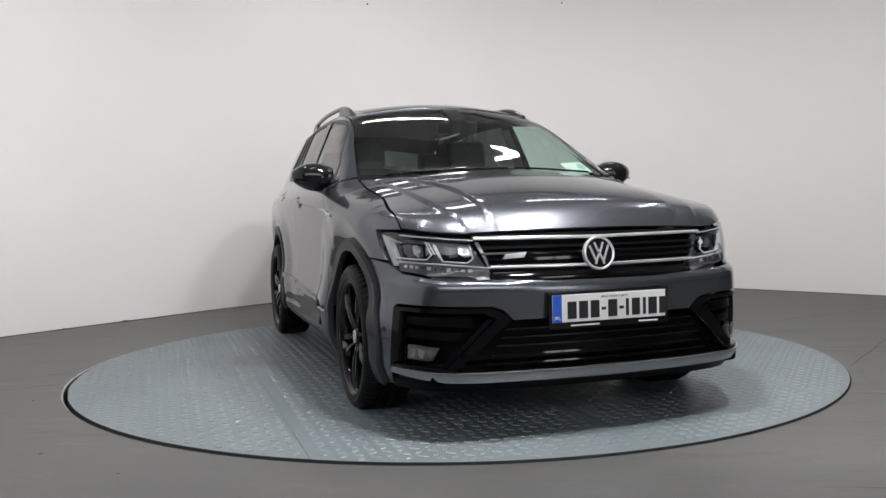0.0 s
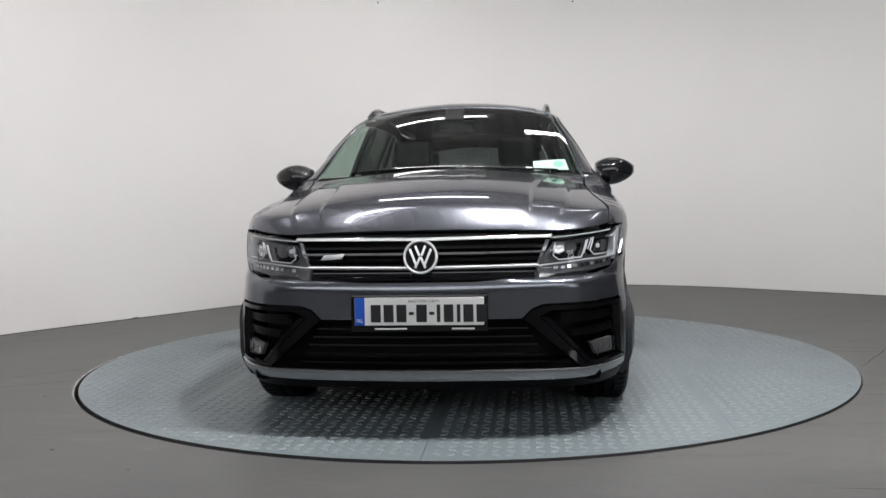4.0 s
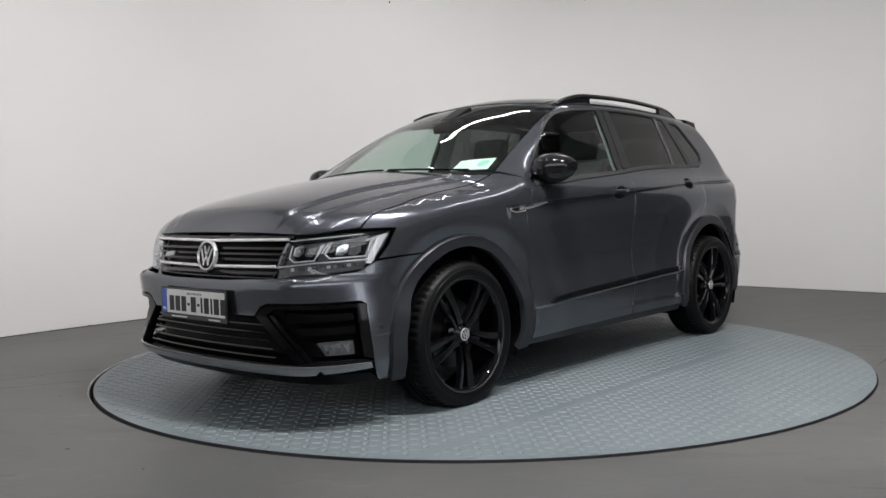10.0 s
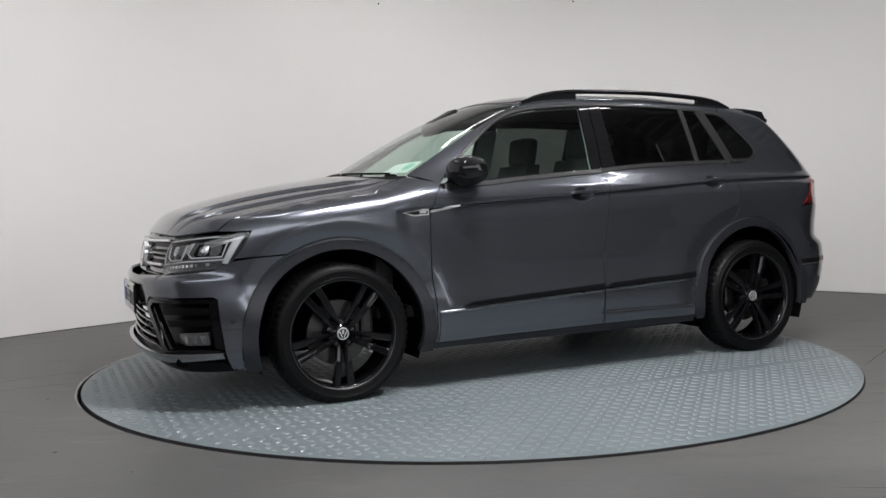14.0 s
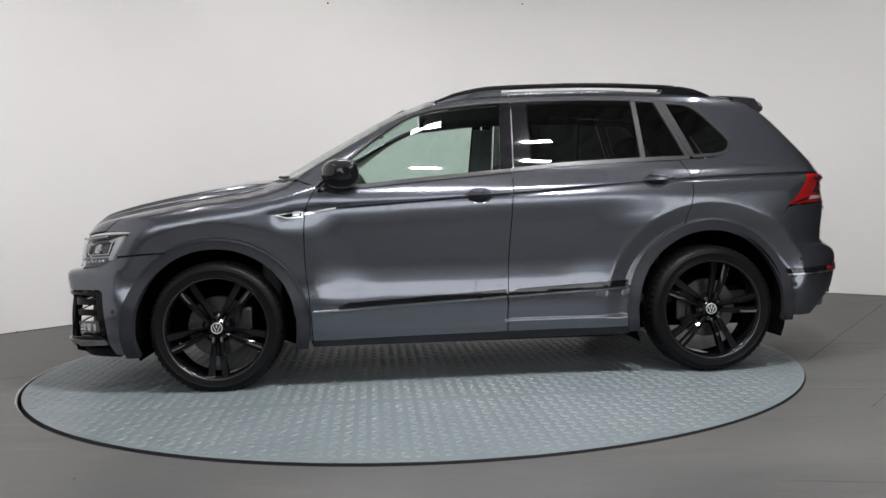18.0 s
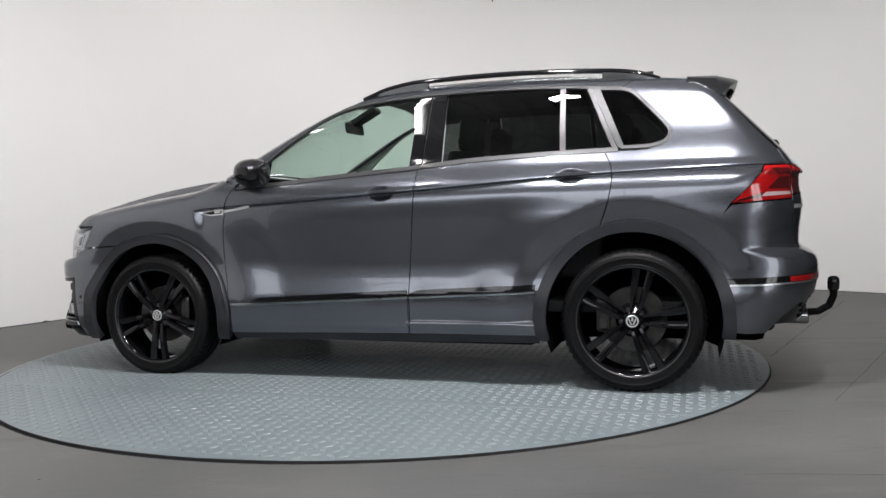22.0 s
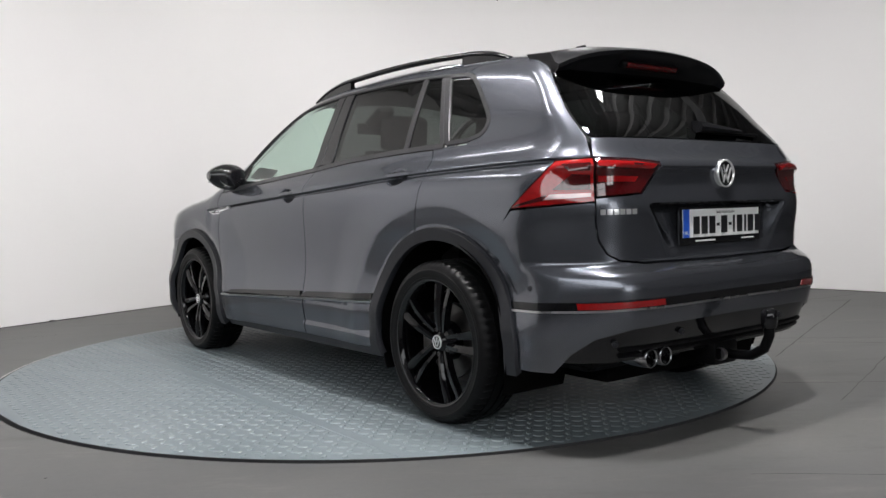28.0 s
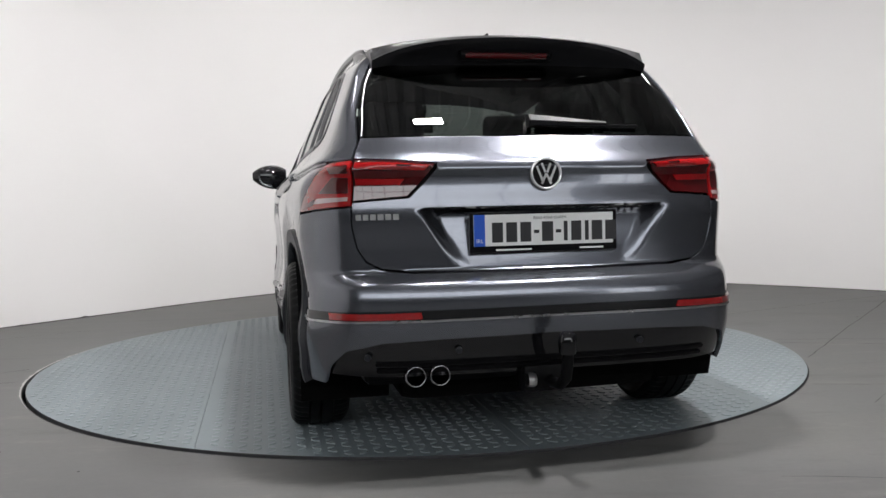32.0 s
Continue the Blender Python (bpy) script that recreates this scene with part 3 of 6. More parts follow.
def body(p):
    """Signed distance-like value of the closed body, outside positive. p: rows of x (ahead), y (left), z (up)."""
    x, y, z = p[:, 0], np.abs(p[:, 1]), p[:, 2]
    w = WIDTH(z) - DRAW_IN(x)
    d = SHOULDER(x) - z
    fade = step(1.06, 0.98, x)
    w = w - 0.026 * step(0.0, 0.015, d) * np.exp(-np.maximum(d, 0) / 0.070) * fade + 0.0015 * np.exp(-((d + 0.012) / 0.02) ** 2) * fade
    for (hx, hz), r0 in ((HUB_F, 0.550), (HUB_R, 0.590)):
        r = np.hypot((x - hx) * 0.97, z - hz)
        w = w + 0.022 * step(0.86, 0.58, r) * step(0.15, 0.35, z) * step(1.0, 0.8, z)
        w = w - 0.022 * soft_ramp((r0 - r) / 0.09) * step(0.25, 0.40, z)
    w = w + 0.022 * step(1.45, 1.75, x) * step(0.62, 0.40, z)
    # scooped hollows behind the handles
    for hx, hz in HANDLES:
        q = ((x - hx + 0.004) / 0.070) ** 2 + ((z - hz + 0.004) / 0.040) ** 2
        w = w - 0.032 * np.clip(1 - q, 0, 1) ** 1.3
    # lower doors: a hollow under the trim strip
    ze = 0.432 + (0.668 - x) * 0.047 - 0.012
    low = step(ze, ze - 0.012, z) * step(0.31, 0.33, z) * step(0.84, 0.78, x) * step(-0.90, -0.84, x)
    w = w - 0.012 * low
    side = y - w
    top = (z - (CREST(x) - CROWN(x) * y * y)) * 0.88
    # raised middle of the bonnet
    rise = step(1.0, 1.2, x) * step(2.14, 2.02, x) * 0.88
    yi, yo = CREASE_IN(x), CREASE_OUT(x)
    top = top - 0.013 * step(yi + 0.020, yi - 0.004, y) * rise - 0.012 * step(yo + 0.022, yo - 0.004, y) * rise
    front = x - (NOSE(z) - 0.13 * y * y - 0.27 * (y / 0.868) ** 8)
    # hollow for the rear plate
    hollow = step(0.915, 0.905, z) * np.clip((z - 0.705) / 0.20, 0, 1) * step(0.0, 0.075, (0.47 - y) - (0.905 - z) * 0.62)
    fold = 0.010 * step(1.052, 1.046, z) * step(0.90, 1.0, z)
    rear = -x - (TAIL(z) - 0.055 * y * y - 0.10 * (y / 0.741) ** 7 - 0.066 * hollow - fold)
    f = smax(side, top, 0.075)
    f = smax(f, front, 0.07)
    return smax(f, rear, 0.07)


AX_F, AX_R, ARC = 1.0, -1.1, 1.1


def place(mode, uv):
    """Points of the body surface for plan coordinates uv, and their normals."""
    uv = np.asarray(uv, float).reshape(-1, 2)
    u, v = uv[:, 0], uv[:, 1]
    n = len(u)
    o, d = np.zeros((n, 3)), np.zeros((n, 3))
    if mode == "side":
        o[:, 0], o[:, 2], d[:, 1], lo, hi = u, v, 1.0, 0.05, 1.2
    elif mode == "top":
        o[:, 0], o[:, 1], d[:, 2], lo, hi = u, v, 1.0, 0.5, 1.9
    elif mode == "front":
        a = u / ARC
        o[:, 0], o[:, 2], d[:, 0], d[:, 1], lo, hi = AX_F, v, np.cos(a), np.sin(a), 0.2, 2.2
    else:
        a = u / ARC
        o[:, 0], o[:, 2], d[:, 0], d[:, 1], lo, hi = AX_R, v, -np.cos(a), np.sin(a), 0.2, 2.2
    lo, hi = np.full(n, lo), np.full(n, hi)
    for _ in range(34):
        mid = 0.5 * (lo + hi)
        out = body(o + d * mid[:, None]) > 0
        hi, lo = np.where(out, mid, hi), np.where(out, lo, mid)
    p = o + d * lo[:, None]
    e = 0.0015
    g = np.stack([body(p + e * k) - body(p - e * k) for k in np.eye(3)], 1)
    g /= np.maximum(np.linalg.norm(g, axis=1, keepdims=True), 1e-9)
    return p, g


def deg(a):
    return radians(a) * ARC


def spl(pts, n=8):
    """Points along a smooth line through pts."""
    p = [Vector(q) for q in pts]
    out = []
    for i in range(len(p) - 1):
        a, b, c, e = p[max(i - 1, 0)], p[i], p[i + 1], p[min(i + 2, len(p) - 1)]
        for k in range(n):
            t = k / n
            q = 0.5 * ((2 * b) + (c - a) * t + (2 * a - 5 * b + 4 * c - e) * t * t + (3 * b - a - 3 * c + e) * t ** 3)
            out.append((q.x, q.y))
    return out + [tuple(p[-1])]


def arc(cx, cz, rx, rz, a0, a1, n=40):
    return [(cx + rx * math.cos(radians(a0 + (a1 - a0) * k / n)), cz + rz * math.sin(radians(a0 + (a1 - a0) * k / n))) for k in range(n + 1)]


def swap(mode, uv, to):
    """Plan coordinates of one view turned into those of another, by way of the surface."""
    p, _ = place(mode, uv)
    if to == "side":
        return [(q[0], q[2]) for q in p]
    if to == "top":
        return [(q[0], q[1]) for q in p]
    ax = AX_F if to == "front" else AX_R
    return [(math.atan2(q[1], abs(q[0] - ax)) * ARC, q[2]) for q in p]


def dense(poly, res):
    out = []
    for i, a in enumerate(poly):
        b = poly[(i + 1) % len(poly)]
        m = max(int(math.ceil(math.dist(a, b) / res)), 1)
        if math.dist(a, b) < 1e-4:
            continue
        out += [(a[0] + (b[0] - a[0]) * k / m, a[1] + (b[1] - a[1]) * k / m) for k in range(m)]
    return out


def inset(poly, g):
    p = np.array(poly)
    area = 0.5 * np.sum(p[:, 0] * np.roll(p[:, 1], -1) - np.roll(p[:, 0], -1) * p[:, 1])
    e = np.roll(p, -1, 0) - p
    e /= np.linalg.norm(e, axis=1, keepdims=True)
    nrm = np.stack([-e[:, 1], e[:, 0]], 1) * np.sign(area)
    v = nrm + np.roll(nrm, 1, 0)
    v /= np.maximum((v * v).sum(1, keepdims=True), 0.4) / 2
    return [tuple(q) for q in p + v * g]


def inside(poly, q):
    p = np.array(poly)
    x1, y1 = p[:, 0], p[:, 1]
    x2, y2 = np.roll(x1, -1), np.roll(y1, -1)
    c = ((y1[None] > q[:, 1:2]) != (y2[None] > q[:, 1:2])) & (q[:, 0:1] < (x2 - x1)[None] * (q[:, 1:2] - y1[None]) / np.where(y2 == y1, 1e-12, y2 - y1)[None] + x1[None])
    return c.sum(1) % 2 == 1


def detail(mode):
    """Extra points along creases and round the handle scoops, where the surface bends sharply."""
    if mode == "side":
        xs = np.arange(-2.1, 1.08, 0.02)
        rows = [np.stack([xs, SHOULDER(xs) - d], 1) for d in (-0.030, -0.014, -0.004, 0.0, 0.004, 0.008, 0.012, 0.016, 0.024, 0.034)]
        for hx, hz in HANDLES:
            gu, gv = np.meshgrid(np.arange(-0.085, 0.086, 0.010), np.arange(-0.050, 0.051, 0.007))
            rows.append(np.stack([gu.ravel() + hx - 0.004, gv.ravel() + hz - 0.004], 1))
        for (hx, hz), r0 in ((HUB_F, 0.550), (HUB_R, 0.590)):
            for r in np.arange(r0 - 0.091, r0 + 0.014, 0.0105):
                a = np.radians(np.arange(8, 173, 2.4))
                rows.append(np.stack([hx + r / 0.97 * np.cos(a), hz + r * np.sin(a)], 1))
        xs = np.arange(-0.9, 0.84, 0.025)
        ze = 0.432 + (0.668 - xs) * 0.047 - 0.012
        rows += [np.stack([xs, ze - d], 1) for d in (0.0, 0.006, 0.012)]
        return np.concatenate(rows)
    xs = np.arange(1.0, 2.12, 0.02)
    return np.concatenate([np.stack([xs, s * (f(xs) + d)], 1) for f in (CREASE_IN, CREASE_OUT) for s in (1, -1) for d in (-0.014, -0.004, 0.0, 0.005, 0.010, 0.015, 0.021, 0.032)])


def along(pts, n=8):
    """The same outline with n points for each of its legs."""
    out = []
    for a, b in zip(pts, pts[1:]):
        out += [(a[0] + (b[0] - a[0]) * k / n, a[1] + (b[1] - a[1]) * k / n) for k in range(n)]
    return out + [pts[-1]]


def skin(pieces, gap=0.0024, skirt=0.014, off=0.0, res=0.03, flip=False, fine=False):
    """Mesh data of panels that lie on the body surface. pieces: (view, outline) pairs. off: how far proud.
    skirt: depth of the turned-in edge. flip: for the other side of the car."""
    V, F, N = [], [], []
    for mode, poly in pieces:
        poly = inset(dense(poly, res * 0.6), gap)
        a = np.array(poly)
        lo, hi = a.min(0), a.max(0)
        gu, gv = np.meshgrid(np.arange(lo[0], hi[0], res), np.arange(lo[1], hi[1], res))
        gu[1::2] += res / 2
        q = np.stack([gu.ravel(), gv.ravel()], 1)
        q = q[inside(poly, q)]
        if len(q):
            q = q[np.array([np.min(np.hypot(*(a - r).T)) for r in q]) > res * 0.35]
        if fine:
            x = detail(mode)
            x = x[inside(poly, x)]
            x = x[np.array([np.min(np.hypot(*(a - r).T)) for r in x]) > 0.004]
            q = q[np.array([np.min(np.hypot(*(x - r).T)) for r in q]) > res * 0.5]
            q = np.concatenate([q, x])
        pts = [Vector(v) for v in poly] + [Vector(v) for v in q]
        ring = list(range(len(poly)))
        co, _, tri, *_ = delaunay_2d_cdt(pts, [], [ring], 1, 1e-6)
        p, g = place(mode, [tuple(v) for v in co])
        p = p + g * off
        base = len(V)
        tri = [tuple(f) for f in tri]
        # outward winding
        f0 = np.array(tri)
        fn = np.cross(p[f0[:, 1]] - p[f0[:, 0]], p[f0[:, 2]] - p[f0[:, 0]])
        keep = np.einsum("ij,ij->i", fn, g[f0[:, 0]]) > 0
        tri = [f if k else f[::-1] for f, k in zip(tri, keep)]
        V += p.tolist()
        N += g.tolist()
        F += [tuple(base + i for i in f) for f in tri]
        if skirt:
            seen = {}
            for f in tri:
                for i in range(3):
                    e = (f[i], f[(i + 1) % 3])
                    k = (min(e), max(e))
                    seen[k] = None if k in seen else e
            for e in seen.values():
                if e is None:
                    continue
                i, j = e
                t = p[j] - p[i]
                out = np.cross(t, g[i])
                out = out / max(np.linalg.norm(out), 1e-9)
                b = len(V)
                V += [p[i].tolist(), p[j].tolist(), (p[j] - g[j] * skirt).tolist(), (p[i] - g[i] * skirt).tolist()]
                N += [(g[i] * 0.5 + out).tolist(), (g[j] * 0.5 + out).tolist(), out.tolist(), out.tolist()]
                F.append((b + 1, b, b + 3, b + 2))
    if flip:
        V = [(x, -y, z) for x, y, z in V]
        N = [(x, -y, z) for x, y, z in N]
        F = [f[::-1] for f in F]
    return V, F, N


CAR_AT = Matrix.Translation((-0.2428, -0.0252, 0.0))


def panel(name, pieces, material, parent, label="", **kw):
    V, F, N = skin(pieces, **kw)
    ob = part(name, mesh_from(name, V, F, material, True, N), None, parent, label)
    if parent is car:
        ob.matrix_basis = CAR_AT
    return ob


def both(pieces):
    """A view from ahead or behind with its mirror image in one outline: the outline is given for y >= 0 from the middle out and back."""
    return [(m, poly + [(-u, v) for u, v in poly[::-1]]) for m, poly in pieces]


def cpart(name, bm, material, parent, label=""):
    ob = part(name, bm, material, parent, label)
    if parent is car:
        ob.matrix_basis = CAR_AT
    return ob


def put_normals_up(bm):
    bmesh.ops.recalc_face_normals(bm, faces=bm.faces[:])
    return smooth_all(bm)


car = new("car")
tagged(car, "dark grey metallic five-door sport utility car on a turntable", "car")

# ---- outlines in side view (x ahead, z up)
CLAD_F_OUT = (0.490, 0.470)
CLAD_F_IN = (0.420, 0.418)
CLAD_R_OUT = (0.478, 0.488)
CLAD_R_IN = (0.420, 0.436)


def arch_z(hub, r, x):
    return hub[1] + r[1] * math.sqrt(max(1 - ((x - hub[0]) / r[0]) ** 2, 0))


def arch_a(hub, r, z, side):
    """The angle at which an arch passes a height, on its forward (+1) or rear (-1) side."""
    s = math.degrees(math.asin((z - hub[1]) / r[1]))
    return s if side > 0 else 180 - s


LINE_WING = spl([(0.792, 1.064), (0.842, 0.98), (0.868, 0.86), (0.866, 0.62), (0.848, 0.45), (0.838, 0.245)])
LINE_MID = spl([(-0.250, 1.125), (-0.244, 0.985), (-0.213, 0.62), (-0.200, 0.262)])
LINE_REAR = spl([(-1.205, 1.176), (-1.246, 1.08), (-1.236, 0.95), (-1.190, arch_z(HUB_R, CLAD_R_OUT, -1.19))])
BELT = curve([(-1.45, 1.185), (-1.205, 1.181), (-0.585, 1.158), (-0.184, 1.122), (0.336, 1.080), (0.52, 1.062), (0.80, 1.045)])
LIGHT_TOP = spl([(0.800, 1.060), (0.649, 1.196), (0.521, 1.302), (0.330, 1.432), (0.140, 1.492), (-0.238, 1.527), (-0.617, 1.536), (-0.934, 1.530), (-1.285, 1.506)])
LIGHT_BACK = spl([(-1.285, 1.506), (-1.335, 1.489), (-1.385, 1.446), (-1.46, 1.366), (-1.510, 1.308), (-1.529, 1.272), (-1.521, 1.234), (-1.488, 1.205), (-1.42, 1.188)], 5)


def belt_run(x0, x1, n=24, dz=0.0):
    return [(x0 + (x1 - x0) * k / n, float(BELT(x0 + (x1 - x0) * k / n)) + dz) for k in range(n + 1)]


def top_at(x):
    """Height of the upper edge of the glass."""
    p = LIGHT_TOP
    for a, b in zip(p, p[1:]):
        if b[0] <= x <= a[0]:
            return a[1] + (b[1] - a[1]) * (x - a[0]) / (b[0] - a[0])
    return p[-1][1]


HOOD_C = swap("front", [(deg(40.7), 0.853)], "top")[0]
HOOD_EDGE = curve([(0.93, 0.735), (1.2, 0.726), (1.5, 0.742), (1.70, 0.775), (HOOD_C[0] - 0.05, HOOD_C[1] + 0.004), HOOD_C])
ROOF_EDGE = curve([(-1.66, 0.540), (-1.2, 0.585), (-0.5, 0.602), (0.17, 0.606), (0.55, 0.664), (0.93, 0.730)])
hood_line = swap("top", [(x, float(HOOD_EDGE(x))) for x in np.linspace(0.95, HOOD_C[0], 30)], "side")
roof_line = swap("top", [(x, float(ROOF_EDGE(x))) for x in np.linspace(0.93, -1.60, 40)], "side")

ROOF_CUT = swap("top", [(-1.335, float(ROOF_EDGE(-1.335)))], "side")[0]

# lamp outlines seen from ahead and behind (angle about the axle's mid, height)
LAMP_F = [(deg(27.3), 0.822), (deg(36), 0.838), (deg(48.0), 0.848), (deg(46.5), 0.78), (deg(44.0), 0.715), (deg(40.0), 0.675), (deg(34), 0.660), (deg(22.4), 0.652), (deg(22.2), 0.66)]
LAMP_R_OUT = [(deg(34.9), 1.086), (deg(41.5), 1.082), (deg(50.6), 0.905), (deg(43), 0.915), (deg(34.9), 0.925)]
LAMP_R_IN = [(deg(34.6), 1.086), (deg(27), 1.080), (deg(20.8), 1.068), (deg(20.9), 1.055), (deg(25.5), 0.955), (deg(34.6), 0.942)]
lamp_side = swap("front", along([(deg(40.9), 0.851), (deg(48.0), 0.850), (deg(46.5), 0.78), (deg(44.3), 0.720), (deg(48), 0.727)]), "side")


def build_side(s):
    """Wing, doors, quarter, glass and trim of one side; s: 1 left, -1 right."""
    fl = s < 0
    a0 = arch_a(HUB_F, CLAD_F_OUT, 0.735, 1)
    a1 = arch_a(HUB_F, CLAD_F_OUT, 0.245, -1)
    arch = arc(*HUB_F, *CLAD_F_OUT, a0, a1)
    # wing: bonnet edge, door line, arch, lamp
    wing = [hood_line[0], (0.80, 1.066)] + LINE_WING[1:-1] + [(0.838, 0.245)] + arch[::-1] + lamp_side[::-1] + hood_line[::-1][:-1]
    w = panel("front_wing", [("side", wing)], PAINT, car, flip=fl, res=0.022, fine=True)
    # wing badge: bright dart with a dark inlay
    badge = [(1.022, 0.916), (0.90, 0.934), (0.872, 0.934), (0.872, 0.903), (0.955, 0.897)]
    b = panel("wing_badge", [("side", badge)], CHROME, w, "small chrome dart badge", off=0.004, skirt=0.006, gap=0, res=0.02, flip=fl)
    panel("badge_inlay", [("side", [(1.0, 0.914), (0.90, 0.926), (0.880, 0.926), (0.880, 0.909), (0.955, 0.903)])], SATIN_BLACK, b, off=0.0055, skirt=0.001, gap=0, res=0.02, flip=fl)
    panel("badge_bar", [("side", [(0.925, 0.921), (0.888, 0.923), (0.888, 0.912), (0.925, 0.910)])], CHROME, b, off=0.0065, skirt=0.001, gap=0, res=0.02, flip=fl)
    # doors
    fd = belt_run(0.79, -0.250, 24, -0.012) + LINE_MID[1:] + [(-0.200, 0.262), (0.838, 0.245)] + LINE_WING[::-1][1:-1]
    front = panel("front_door", [("side", fd)], PAINT, car, flip=fl, res=0.022, fine=True)
    b0 = arch_a(HUB_R, CLAD_R_OUT, 0.268, 1)
    b1 = math.degrees(math.atan2((arch_z(HUB_R, CLAD_R_OUT, -1.19) - HUB_R[1]) / CLAD_R_OUT[1], (-1.19 - HUB_R[0]) / CLAD_R_OUT[0]))
    rarch = arc(*HUB_R, *CLAD_R_OUT, b0, b1)
    rd = belt_run(-0.252, -1.205, 24, -0.012) + LINE_REAR[1:-1] + rarch[::-1] + [(-0.200, 0.262)] + LINE_MID[::-1][1:-1]
    panel("door_spear", [("side", [(0.862, 0.926), (0.74, 0.946), (0.700, 0.951), (0.705, 0.940), (0.75, 0.930), (0.862, 0.913)])], CHROME, front, "chrome spear of the wing badge", off=0.006, skirt=0.008, gap=0, res=0.02, flip=fl)
    rear = panel("rear_door", [("side", rd)], PAINT, car, flip=fl, res=0.022, fine=True)
    for door, x0, z0, ln in ((front, *HANDLES[0], 0.245), (rear, *HANDLES[1], 0.245)):
        build_handle(door, x0, z0, ln, s)
    # trim strip along the doors, with a bright line under it
    for door, xa, xb in ((front, 0.70, -0.196), (rear, -0.208, -0.868)):
        za, zb = 0.432 + (0.668 - xa) * 0.047, 0.432 + (0.668 - xb) * 0.047
        panel("trim_strip", [("side", [(xa, za - 0.004), (xa - 0.05, za + 0.016 * (xa > 0) + 0.018 * (xa < 0)), (xb, zb + 0.018), (xb, zb - 0.012), (xa, za - 0.012)])], GLOSS_BLACK, door, "gloss black rubbing strip", off=0.010, skirt=0.016, gap=0, res=0.014, flip=fl)
        xl = min(xa + 0.14, 0.83) if xa > 0 else xa
        zl = 0.432 + (0.668 - xl) * 0.047
        panel("bright_line", [("side", [(xl, zl - 0.014), (xb, zb - 0.014), (xb, zb - 0.020), (xl, zl - 0.020)])], ALU, door, "thin bright trim line", off=0.008, skirt=0.010, gap=0, res=0.02, flip=fl)
        panel("lower_cladding", [("side", [(xl, zl - 0.022), (xb, zb - 0.022), (xb, 0.264 + 0.004 * (xb < -0.5)), (xl, 0.250 if xa > 0 else 0.264)])], PAINT, door, "grey lower door panel", off=0.006, skirt=0.008, gap=0.001, res=0.02, flip=fl)
    # sill behind the doors
    panel("sill", [("side", [(0.86, 0.262), (-0.88, 0.275), (-0.88, 0.215), (0.84, 0.205)])], CLADDING, car, off=-0.012, gap=0, skirt=0.02, flip=fl)
    # quarter panel
    b2 = arch_a(HUB_R, CLAD_R_OUT, 0.736, -1)
    qarch = arc(*HUB_R, *CLAD_R_OUT, b1, b2)
    post = swap("rear", along([(deg(41.5), 1.50), (deg(40.2), 1.40), (deg(38.4), 1.28), (deg(35.4), 1.17), (deg(35.15), 1.12), (deg(35.05), 1.09)]), "side")
    lamp = swap("rear", along([(deg(35.05), 1.088), (deg(41.5), 1.084), (deg(50.6), 0.905)]), "side")
    quarter = [LINE_REAR[0], (-1.42, 1.180)] + LIGHT_BACK[::-1] + [ROOF_CUT] + [q for q in roof_line if q[0] < -1.345] + post + lamp + [(-1.684, 0.736)] + qarch[::-1] + LINE_REAR[::-1][1:-1]
    panel("quarter_panel", [("side", quarter)], PAINT, car, flip=fl, res=0.022, fine=True)
    # pillar and roof side
    rail = [q for q in roof_line if q[0] > -1.325] + [ROOF_CUT] + LIGHT_TOP[::-1]
    panel("roof_side", [("side", rail)], PAINT, car, flip=fl, res=0.022)
    # window surround, posts, glass
    r = 0.010
    fw = [(x, z - r) for x, z in LIGHT_TOP if 0.655 > x > -0.225]
    g1 = [(0.600, float(BELT(0.60)) + 0.012)] + fw + [(-0.213, top_at(-0.21) - r), (-0.190, float(BELT(-0.19)) + 0.012)] + belt_run(-0.16, 0.57, 12, 0.012)
    panel("front_window", [("side", g1)], SCREEN, front, "clear green-tinted door glass", off=-0.006, skirt=0.004, flip=fl)
    tri = [(0.770, float(BELT(0.77)) + 0.006), (0.628, 1.205), (0.612, float(BELT(0.612)) + 0.010)]
    panel("mirror_triangle", [("side", tri)], SATIN_BLACK, front, off=-0.002, flip=fl)
    g2 = [(-0.372, top_at(-0.372) - r)] + [(x, z - r) for x, z in LIGHT_TOP if -0.39 > x > -0.965] + [(-0.972, top_at(-0.972) - r), (-0.985, float(BELT(-0.985)) + 0.012)] + belt_run(-0.95, -0.372, 12, 0.012)
    panel("rear_window", [("side", g2)], PRIVACY, rear, "dark privacy glass", off=-0.006, skirt=0.004, flip=fl)
    g3 = [(-1.000, top_at(-1.0) - r), (-1.105, top_at(-1.105) - r), (-1.242, float(BELT(-1.242)) + 0.012), (-1.012, float(BELT(-1.012)) + 0.012)]
    panel("rear_vent_window", [("side", g3)], PRIVACY, rear, "dark privacy glass", off=-0.006, skirt=0.004, flip=fl)
    outer = [(-1.150, top_at(-1.15)), (-1.22, top_at(-1.22))] + LIGHT_BACK + [(-1.288, 1.184)]
    outer = dense(outer, 0.018)
    glass = inset(outer, 0.017)
    panel("quarter_window", [("side", glass)], PRIVACY, car, "dark privacy quarter glass", off=-0.006, skirt=0.004, flip=fl)
    n, cut = len(outer), len(outer) // 2
    ring = [("side", outer[:cut + 1] + glass[:cut + 1][::-1]), ("side", outer[cut:] + [outer[0], glass[0]] + glass[cut:][::-1])]
    panel("quarter_trim", ring, TRIM, car, "satin trim round the quarter window", off=0.003, gap=0, flip=fl, res=0.05)
